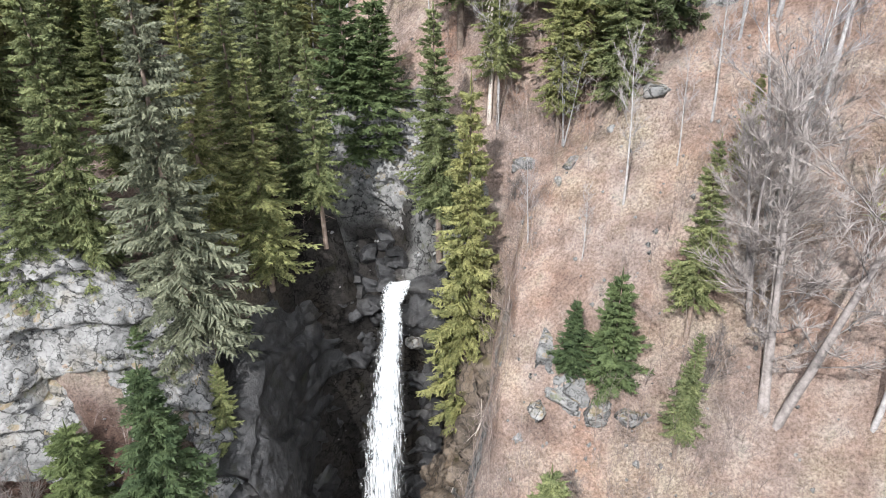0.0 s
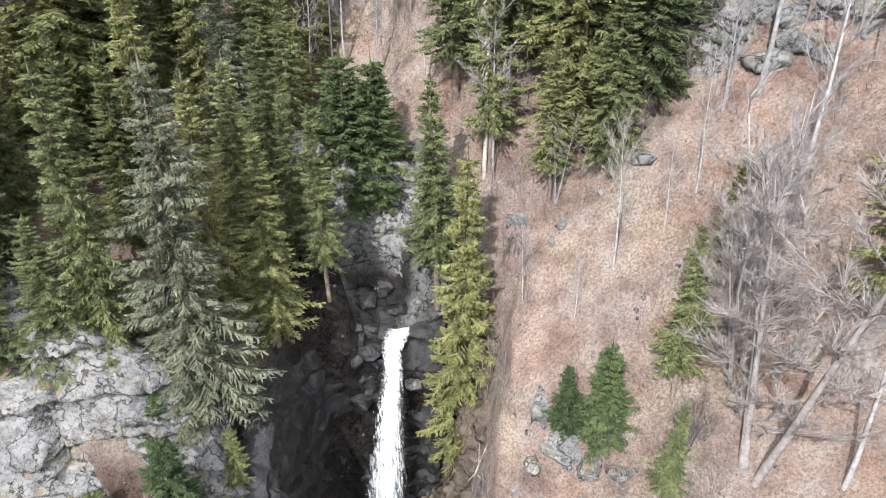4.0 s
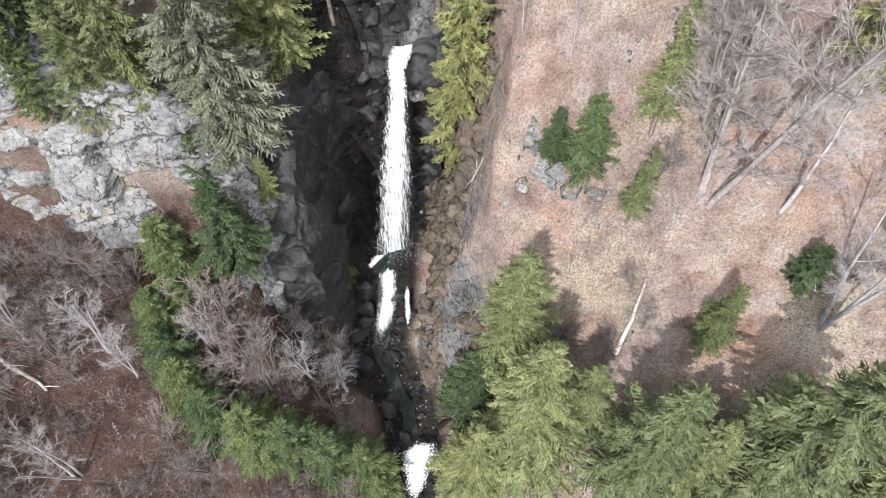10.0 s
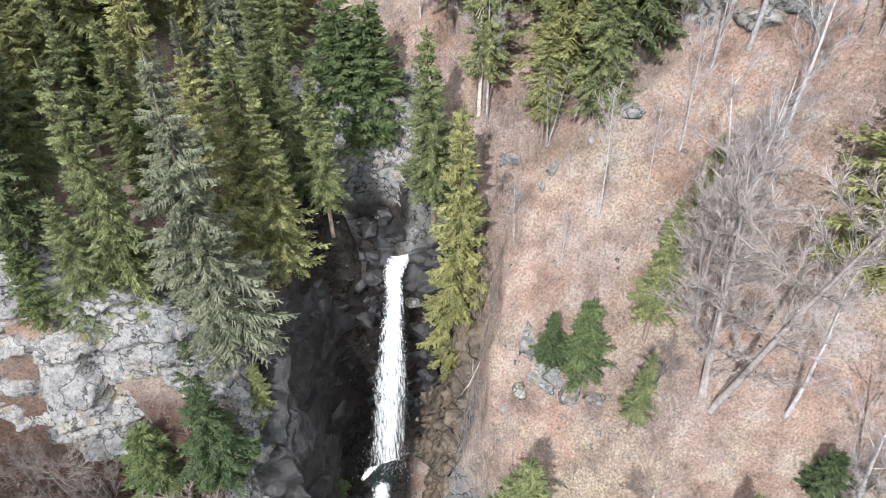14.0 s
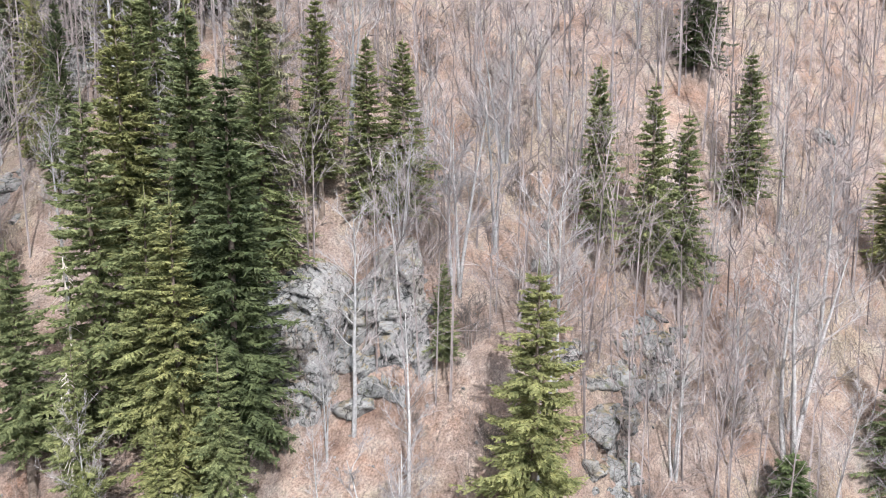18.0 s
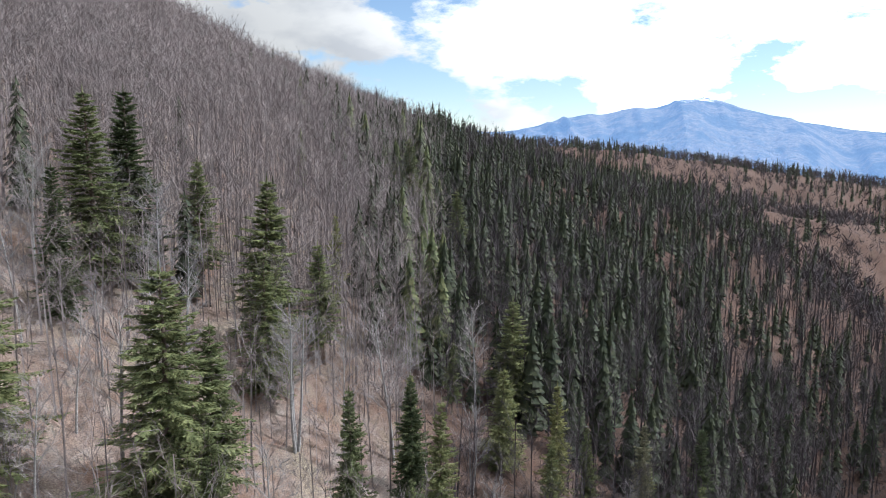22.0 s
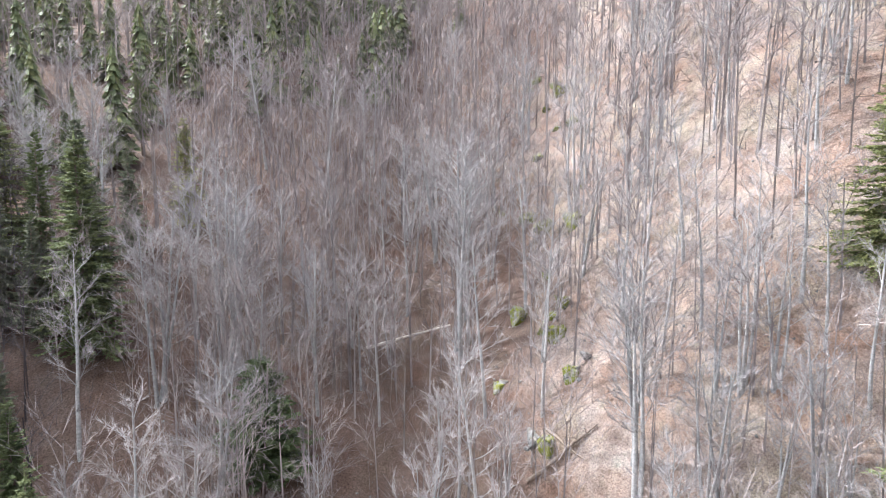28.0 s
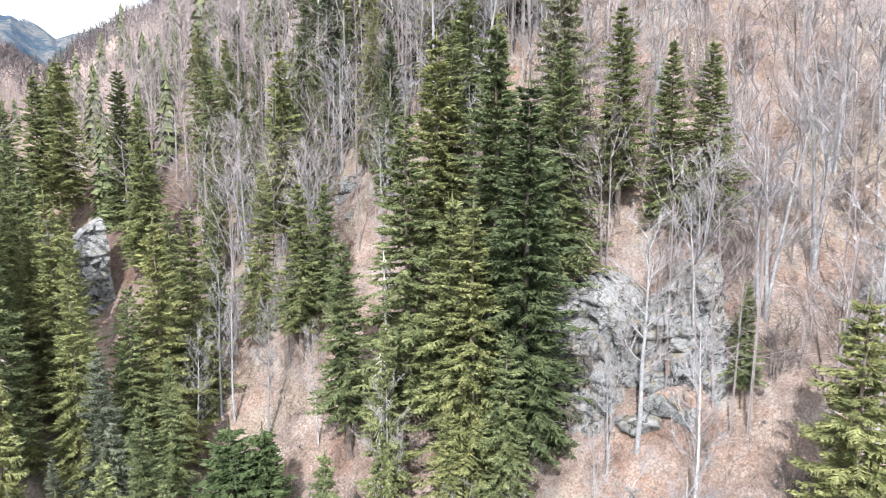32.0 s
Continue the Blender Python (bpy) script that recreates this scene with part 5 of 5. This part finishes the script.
def limbs_soup(x, y, z, h, limbs, twigs, thick, rng, wide=0.24):
    """Triangles of many leafless trees at once: stems, limbs and twigs."""
    n = len(x)
    root = np.stack([x, y, z - 0.5], -1)
    lean = rng.normal(0, 0.03, (n, 2))
    up = np.stack([lean[:, 0], lean[:, 1], np.ones(n)], -1)
    tris = []
    for turn in (0.0, 1.57):
        a = rng.uniform(0, 3.14, n) + turn
        sd = np.stack([np.cos(a), np.sin(a), 0 * a], -1) * (thick * 1.9 * h / 18)[:, None]
        high = root + up * (h * 0.78)[:, None]
        tris.append(np.stack([root - sd, root + sd, high + sd * 0.45], 1))
        tris.append(np.stack([root - sd, high + sd * 0.45, high - sd * 0.45], 1))
    t = rng.uniform(0.3, 0.9, (n, limbs))
    a = rng.uniform(0, 6.28, (n, limbs))
    out = rng.uniform(0.55, 1.05, (n, limbs)) * (1.15 - 0.45 * t)
    way = np.stack([np.cos(a) * out, np.sin(a) * out, np.sqrt(np.maximum(0.12, 1 - out * out))], -1)
    ln = h[:, None] * wide * rng.uniform(0.6, 1.2, (n, limbs)) * (1.25 - 1.5 * np.abs(t - 0.6))
    base = root[:, None] + up[:, None] * (t * h[:, None])[..., None]
    sd = np.stack([-np.sin(a), np.cos(a), 0 * a], -1) * thick[:, None, None] * 0.6
    tip = base + way * ln[..., None]
    tris.append(np.stack([base - sd, base + sd, tip], 2).reshape(-1, 3, 3))
    u = rng.uniform(0.2, 1.0, (n, limbs, twigs))
    b2 = base[:, :, None] + (tip - base)[:, :, None] * u[..., None]
    w2 = way[:, :, None] + rng.uniform(-0.9, 0.9, (n, limbs, twigs, 3)) + np.array((0, 0, 0.25))
    w2 /= np.linalg.norm(w2, axis=-1, keepdims=True)
    l2 = ln[:, :, None] * rng.uniform(0.25, 0.6, (n, limbs, twigs))
    s2 = np.cross(w2, rng.normal(size=w2.shape))
    s2 = s2 / (np.linalg.norm(s2, axis=-1, keepdims=True) + 1e-6) * thick[:, None, None, None] * 0.42
    tris.append(np.stack([b2 - s2, b2 + s2, b2 + w2 * l2[..., None]], 3).reshape(-1, 3, 3))
    return np.concatenate([q.reshape(-1, 3) for q in tris])


def crown_soup(x, y, z, h, count, rng):
    """Triangles of many leafless crowns at once: slivers of twigs in a rounded, ragged head."""
    n = len(x)
    p = rng.normal(size=(n, count, 3))
    p = p / np.linalg.norm(p, axis=-1, keepdims=True) * rng.uniform(0.35, 1.05, (n, count, 1))
    lump = rng.uniform(0.22, 0.34, (n, 1, 1))
    mid = p * np.concatenate([lump, lump, 0.4 + 0 * lump], -1) * h[:, None, None]
    mid = mid + np.stack([x, y, z + 0.56 * h], -1)[:, None]
    way = p * (1, 1, 0.4) + rng.normal(0, 0.4, (n, count, 3)) + np.array((0, 0, 0.9))
    way = way / np.linalg.norm(way, axis=-1, keepdims=True) * (h[:, None, None] * rng.uniform(0.1, 0.24, (n, count, 1)))
    side = np.cross(way, rng.normal(size=way.shape)) * 0.07
    return np.stack([mid - way - side, mid - way * 0.4 + side, mid + way], 2).reshape(-1, 3)


def spruce_soup(x, y, z, h, levels, sides, rng, wide=0.13):
    """Triangles of many spruces at once: ragged tiers of drooping sprays round a stem."""
    n = len(x)
    out = []
    for l in range(levels):
        f = 0.1 + 0.86 * (l + rng.uniform(-0.4, 0.4, (n, sides))) / levels
        f = np.clip(f, 0.06, 0.985)
        rad = h[:, None] * wide * (1 - f) ** 0.75 * rng.uniform(0.6, 1.25, (n, sides)) + 0.15
        a = rng.uniform(0, 6.28, (n, 1)) + np.arange(sides) * 6.283 / sides + rng.uniform(-0.4, 0.4, (n, sides))
        c, s = np.cos(a), np.sin(a)
        zc = z[:, None] + h[:, None] * f
        drop = rad * rng.uniform(0.35, 0.95, (n, sides))
        half = rad * 0.4
        inner = np.stack([x[:, None] + 0 * c, y[:, None] + 0 * c, np.minimum(zc + 0.06 * h[:, None], z[:, None] + h[:, None])], -1)
        left = np.stack([x[:, None] + c * rad - s * half, y[:, None] + s * rad + c * half, zc - drop], -1)
        right = np.stack([x[:, None] + c * rad * 0.8 + s * half, y[:, None] + s * rad * 0.8 - c * half, zc - drop * 0.8], -1)
        out.append(np.stack([inner, left, right], 2).reshape(-1, 3))
    top = np.stack([x, y, z + h * 1.02], -1)
    e = 0.02 * h
    out.append(np.stack([top, np.stack([x - e, y, z + h * 0.9], -1), np.stack([x + e, y, z + h * 0.9], -1)], 1).reshape(-1, 3))
    return np.concatenate(out)


# darker copy of the far twigs, with the valley's shade in its colour
M_CROWN_SHADED = make_bark("shaded_far_twigs", (0.045, 0.04, 0.045), (0.115, 0.1, 0.107), island_random, 0.1, 0.15)


def wood(name, points, material, label):
    ob = new(name, mesh_from(name, points, np.arange(len(points)).reshape(-1, 3), material))
    tagged(ob, label, "forest", kind="stuff")


def woods():
    rng = np.random.default_rng(3)

    def sites(n, r0, r1, power):
        az = rng.uniform(0, 2 * np.pi, n)
        r = r0 * (r1 / r0) ** (rng.random(n) ** power)
        x, y = r * np.sin(az), r * np.cos(az)
        z = land(x, y)
        d = x - axis_x(y)
        ok = (np.abs(d) > 7) & ~((d > 0) & (d < 27) & (y > -2) & (y < 62)) & ~((d > -40) & (d < 0) & (y > -5) & (y < 42)) & (z - 80 > -0.8 * r)
        green = rng.random(n) < share(x, y)
        ok &= ~((x > -48) & (x < 4) & (y > 36) & (y < 100))
        ok &= ~((x < -30) & (y > -60) & (r < 140) & (rng.random(n) < 0.3))
        ok &= ~((x > 30) & (y < 14) & (y > -60) & (r < 135) & (rng.random(n) < 0.55))
        return x[ok], y[ok], z[ok], r[ok], green[ok]

    x, y, z, r, green = sites(10500, 45, 270, 0.62)
    bearing = np.degrees(np.arctan2(x, y)) % 360
    # bearings where shade is painted by using the darker twigs and needles
    shaded = (bearing > 137) & (bearing < 242)
    for name, south, bark, label in (("beech_wood", False, M_TWIG_FAR, "leafless grey-brown beech wood on the leaf-covered slopes"), ("damp_beech_wood", True, M_CROWN_SHADED, "leafless beech wood on the lower slopes, twigs darkened for shade")):
        g = np.where(~green & (shaded == south))[0][:5600]
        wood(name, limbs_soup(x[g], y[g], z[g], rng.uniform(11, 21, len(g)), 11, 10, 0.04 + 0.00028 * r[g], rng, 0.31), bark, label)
    for name, south, needle, label in (("spruce_wood", False, M_NEEDLE_MID, "green spruce wood on the valley sides"), ("damp_spruce_wood", True, M_NEEDLE_SHADED, "spruce wood on the lower slopes, needles darkened for shade")):
        g = np.where(green & (r > 120) & ((shaded & (bearing < 205)) == south))[0][:450]
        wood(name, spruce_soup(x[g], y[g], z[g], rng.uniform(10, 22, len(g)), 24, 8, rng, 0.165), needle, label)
    # further off, by sectors of the valley
    parts = [sector(rng, n, a0, a1, r0, r1) for n, a0, a1, r0, r1 in ((3500, 15, 60, 80, 260), (3800, 60, 112, 120, 260), (2500, 255, 330, 75, 260), (7500, 130, 240, 115, 520), (21000, 112, 240, 240, 1500), (7000, 112, 240, 1000, 2600), (1500, 240, 330, 240, 380), (3500, 30, 112, 160, 420), (5500, 108, 134, 110, 420), (9000, -32, 112, 240, 1000))]
    x, y, z, r, green = (np.concatenate(c) for c in zip(*parts))
    bearing = np.degrees(np.arctan2(x, y)) % 360
    # same bearings again: the darker twigs stand for shade
    shaded = (bearing > 137) & (bearing < 242)
    for name, south, bark, stout, label in (("slope_beech_wood", False, M_TWIG_FAR, 0.05, "leafless beech wood on the sunny upper slopes"), ("valley_beech_wood", True, M_CROWN_SHADED, 0.1, "leafless beech wood down the valley sides, twigs darkened for shade")):
        g = ~green & (r < 420) & (shaded == south)
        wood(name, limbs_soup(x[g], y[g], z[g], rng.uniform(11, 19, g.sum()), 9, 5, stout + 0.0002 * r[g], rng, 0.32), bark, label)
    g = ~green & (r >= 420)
    wood("far_beech_wood", crown_soup(x[g], y[g], z[g], rng.uniform(10, 19, g.sum()), 24, rng), M_CROWN_SHADED, "distant leafless beech wood in brown and grey")
    # near western spruces keep the lit needles, all others the shade-darkened ones
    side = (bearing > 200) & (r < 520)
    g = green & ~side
    wood("far_spruce_wood", spruce_soup(x[g], y[g], z[g], rng.uniform(9, 19, g.sum()), 11, 6, rng, 0.17), M_NEEDLE_SHADED, "distant dense spruce wood, needles darkened for shade")
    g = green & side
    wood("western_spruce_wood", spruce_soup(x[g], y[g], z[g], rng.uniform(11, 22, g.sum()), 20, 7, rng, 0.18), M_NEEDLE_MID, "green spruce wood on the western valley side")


def sector(rng, n, a0, a1, r0, r1):
    """Evenly spread trees between two bearings and two distances."""
    az = np.radians(rng.uniform(a0, a1, n))
    r = r0 + (r1 - r0) * rng.random(n) ** 0.75
    x, y = r * np.sin(az), r * np.cos(az)
    return x, y, land(x, y), r, rng.random(n) < share(x, y)


woods()

# ---------------------------------------------------------------- undergrowth


def undergrowth():
    """Thin saplings and brush, and small stones, strewn over the near slopes."""
    rng = np.random.default_rng(44)
    n = 13000
    az, r = rng.uniform(0, 6.283, n), 18 + 100 * rng.random(n) ** 0.8
    x, y = r * np.sin(az), 12 + r * np.cos(az)
    d = np.abs(x - axis_x(y))
    patch = fbm(x, y, 9, 2, 91)
    ok = (d > 4.5) & (patch > -0.2)
    x, y = x[ok], y[ok]
    wood("brush", limbs_soup(x, y, land(x, y), rng.uniform(0.6, 2.8, len(x)), 4, 3, 0.022 + 0 * x, rng, 0.4), M_BRUSH, "thin leafless brush and saplings over the slope")
    n = 6000
    x, y = rng.uniform(6, 62, n), rng.uniform(-4, 70, n)
    ok = (x - axis_x(y) > 5) & (fbm(x, y, 7, 2, 97) > -0.12)
    x, y = x[ok], y[ok]
    wood("saplings", limbs_soup(x, y, land(x, y), 0.8 + 6 * rng.random(len(x)) ** 2.2, 8, 5, 0.03 + 0 * x, rng, 0.3), M_BRUSH, "thin leafless saplings on the sunny slope")
    n = 2400
    x, y = rng.uniform(-42, -3, n), rng.uniform(-12, 32, n)
    ok = (x - axis_x(y) < -5) & (fbm(x, y, 7, 2, 98) > -0.15) & (y + 0.25 * (x + 15) < 33)
    x, y = x[ok], y[ok]
    wood("thicket", limbs_soup(x, y, land(x, y), 1.0 + 3.5 * rng.random(len(x)) ** 2, 7, 5, 0.024 + 0 * x, rng, 0.42), M_BRUSH, "dense brown leafless thicket on the damp bank")
    n = 7000
    az, r = rng.uniform(0, 6.283, n), 8 + 75 * rng.random(n)
    x, y = r * np.sin(az), 14 + r * np.cos(az)
    z = land(x, y)
    s = rng.uniform(0.05, 0.3, n) ** 1.25
    base = np.array([(1, 0, 0), (-0.5, 0.87, 0), (-0.5, -0.87, 0), (0.2, 0.1, 0.9), (0, 0, -0.6)])
    v = base[None] * s[:, None, None] * rng.uniform(0.6, 1.5, (n, 5, 3)) + np.stack([x, y, z + 0.03], -1)[:, None]
    f = np.array([(0, 1, 3), (1, 2, 3), (2, 0, 3), (1, 0, 4), (2, 1, 4), (0, 2, 4)])
    me = mesh_from("stones", v.reshape(-1, 3), (np.arange(n)[:, None, None] * 5 + f[None]).reshape(-1, 3), M_ROCK)
    tagged(new("stones", me), "small pale stones scattered on the leaf litter", "stones", kind="stuff")


M_BRUSH = make_bark("brush_twigs", (0.11, 0.09, 0.084), (0.29, 0.245, 0.228), island_random)
undergrowth()

# ---------------------------------------------------------------- distance


def make_distance(name, snow, haze):
    """Wooded mountain sides with clearings, snow near the tops, bluish air haze painted on as a glow."""
    m, nt, b = mat(name, 1.0, 0.0)
    pos = world_pos(nt)
    n = noise_node(nt, 0.0045, 9, 0.72, pos)
    c = ramp_node(nt, n.outputs["Fac"], [(0.32, (0.02, 0.03, 0.035)), (0.46, (0.05, 0.06, 0.06)), (0.53, (0.15, 0.13, 0.1)), (0.6, (0.06, 0.07, 0.07)), (0.7, (0.18, 0.155, 0.12))])
    grain = noise_node(nt, 0.05, 5, 0.8, pos)
    g = ramp_node(nt, grain.outputs["Fac"], [(0.35, (0.55, 0.55, 0.55)), (0.65, (1.4, 1.4, 1.4))])
    c = mix_node(nt, 1.0, c.outputs[0], g.outputs[0], "MULTIPLY")
    sep = nt.nodes.new("ShaderNodeSeparateXYZ")
    nt.links.new(pos, sep.inputs[0])
    n2 = noise_node(nt, 0.014, 6, 0.75, pos)
    mul = nt.nodes.new("ShaderNodeMath")
    mul.operation = "MULTIPLY_ADD"
    nt.links.new(n2.outputs["Fac"], mul.inputs[0])
    mul.inputs[1].default_value = 230.0
    nt.links.new(sep.outputs["Z"], mul.inputs[2])
    mp = nt.nodes.new("ShaderNodeMapRange")
    mp.inputs[1].default_value, mp.inputs[2].default_value = snow, snow + 20
    nt.links.new(mul.outputs[0], mp.inputs[0])
    c = mix_node(nt, mp.outputs[0], c.outputs[0], (0.75, 0.8, 0.85))
    nt.links.new(c.outputs[0], b.inputs["Base Color"])
    bump(nt, b, n.outputs["Fac"], 1.0, 60.0)
    # no air in between: the haze is a blue glow of the surface
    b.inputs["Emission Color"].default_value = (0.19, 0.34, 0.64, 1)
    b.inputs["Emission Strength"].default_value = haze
    return m


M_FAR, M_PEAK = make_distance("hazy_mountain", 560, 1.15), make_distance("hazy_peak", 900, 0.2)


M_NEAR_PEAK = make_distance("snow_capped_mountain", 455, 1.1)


def mountain(az_el, dist, seed, label, material):
    """A far range whose crest follows bearings and heights in degrees."""
    az = np.linspace(az_el[0][0], az_el[-1][0], 420)
    el = np.interp(az, [p[0] for p in az_el], [p[1] for p in az_el])
    el = el + 0.18 * fbm(az, az * 0, 4.0, 4, seed)
    rows = 40
    v = np.zeros((rows, len(az), 3))
    for k in range(rows):
        f = k / (rows - 1)
        r = dist - 1500 * (1 - f)
        crest = 80 + dist * np.tan(np.radians(el))
        ridge = (1 - 2 * np.abs(fbm(az + 2.5 * f, 0 * az + f * 2.0, 5.0, 4, seed + 9))) * 120 * (1 - f) * f * 4
        v[k, :, 0], v[k, :, 1] = r * np.sin(np.radians(az)), r * np.cos(np.radians(az))
        v[k, :, 2] = -170 + (crest + 170) * (1 - (1 - f) ** 1.25) + ridge
    a = (np.arange(rows - 1)[:, None] * len(az) + np.arange(len(az) - 1)[None]).ravel()
    f = np.stack([a, a + 1, a + len(az) + 1, a + len(az)], 1)
    ob = new("backdrop_mountain", mesh_from("backdrop_mountain", v.reshape(-1, 3), f, material, True))
    tagged(ob, label, "mountain", kind="structure")


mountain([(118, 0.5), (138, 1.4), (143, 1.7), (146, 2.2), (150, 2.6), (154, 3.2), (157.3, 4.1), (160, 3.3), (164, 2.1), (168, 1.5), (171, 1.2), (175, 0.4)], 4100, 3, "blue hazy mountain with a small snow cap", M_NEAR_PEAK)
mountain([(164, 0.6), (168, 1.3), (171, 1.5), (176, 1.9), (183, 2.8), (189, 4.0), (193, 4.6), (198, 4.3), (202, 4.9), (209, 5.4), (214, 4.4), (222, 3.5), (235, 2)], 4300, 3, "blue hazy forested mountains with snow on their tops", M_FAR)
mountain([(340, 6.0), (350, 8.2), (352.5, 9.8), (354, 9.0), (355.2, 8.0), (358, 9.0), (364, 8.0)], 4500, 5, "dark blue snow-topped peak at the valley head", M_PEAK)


def houses():
    m_wall, nt, b = mat("house_plaster", 0.8, 0.3)
    c = ramp_node(nt, object_random(nt), [(0.0, (0.6, 0.5, 0.4)), (1.0, (0.75, 0.72, 0.66))])
    nt.links.new(c.outputs[0], b.inputs["Base Color"])
    m_roof, nt, b = mat("house_roof", 0.7, 0.3)
    c = ramp_node(nt, object_random(nt), [(0.0, (0.3, 0.1, 0.06)), (0.6, (0.3, 0.26, 0.24)), (1.0, (0.4, 0.2, 0.14))])
    nt.links.new(c.outputs[0], b.inputs["Base Color"])
    m_glass, nt, b = mat("window_glass", 0.1, 0.5)
    b.inputs["Base Color"].default_value = (0.03, 0.04, 0.05, 1)
    rnd = random.Random(4)
    for k in range(11):
        az, r = rnd.uniform(191, 199), rnd.uniform(1050, 1500)
        x, y = r * math.sin(radians(az)), r * math.cos(radians(az))
        w, l, h = rnd.uniform(4, 6), rnd.uniform(5, 8), rnd.uniform(4, 6)
        root = new("house")
        v = [(-w, -l, -3), (w, -l, -3), (w, l, -3), (-w, l, -3), (-w, -l, h), (w, -l, h), (w, l, h), (-w, l, h)]
        ob = new("wall", mesh_from("wall", v, [(0, 1, 5, 4), (1, 2, 6, 5), (2, 3, 7, 6), (3, 0, 4, 7)], m_wall))
        ob.parent = root
        walls = ob
        e = 0.8
        v = [(-w - e, -l - e, h - 0.3), (w + e, -l - e, h - 0.3), (w + e, l + e, h - 0.3), (-w - e, l + e, h - 0.3), (0, -l - e, h + 4), (0, l + e, h + 4)]
        ob = new("roof", mesh_from("roof", v, [(0, 4, 5), (0, 5, 3), (1, 2, 5), (1, 5, 4), (0, 1, 4), (3, 5, 2)], m_roof))
        ob.parent = root
        top = ob
        v = [(a + 0.35 * w, b, c) for a in (-0.5, 0.5) for b in (-0.5, 0.5) for c in (h + 1.5, h + 4.6)]
        ob = new("chimney", mesh_from("chimney", v, [(0, 1, 3, 2), (4, 6, 7, 5), (0, 4, 5, 1), (2, 3, 7, 6), (1, 5, 7, 3)], m_wall))
        ob.parent = top
        for side in (-1, 1):
            for q in (-0.5, 0.5):
                v = [(side * (w + 0.05), l * q - 0.6, 1.2), (side * (w + 0.05), l * q + 0.6, 1.2), (side * (w + 0.05), l * q + 0.6, 2.7), (side * (w + 0.05), l * q - 0.6, 2.7)]
                ob = new("window", mesh_from("window", v, [(0, 1, 2, 3)], m_glass))
                ob.parent = walls
        root.matrix_basis = pose(x, y, ground_at(x, y), 0, 0, rnd.uniform(0, 180))
        tagged(root, "small distant village house with pitched roof", "house", "village houses")


houses()

for pool in (*conifers.values(), *beeches.values()):
    for src in pool:
        if src.name not in used:
            for o in (*src.children_recursive, src):
                bpy.data.objects.remove(o)
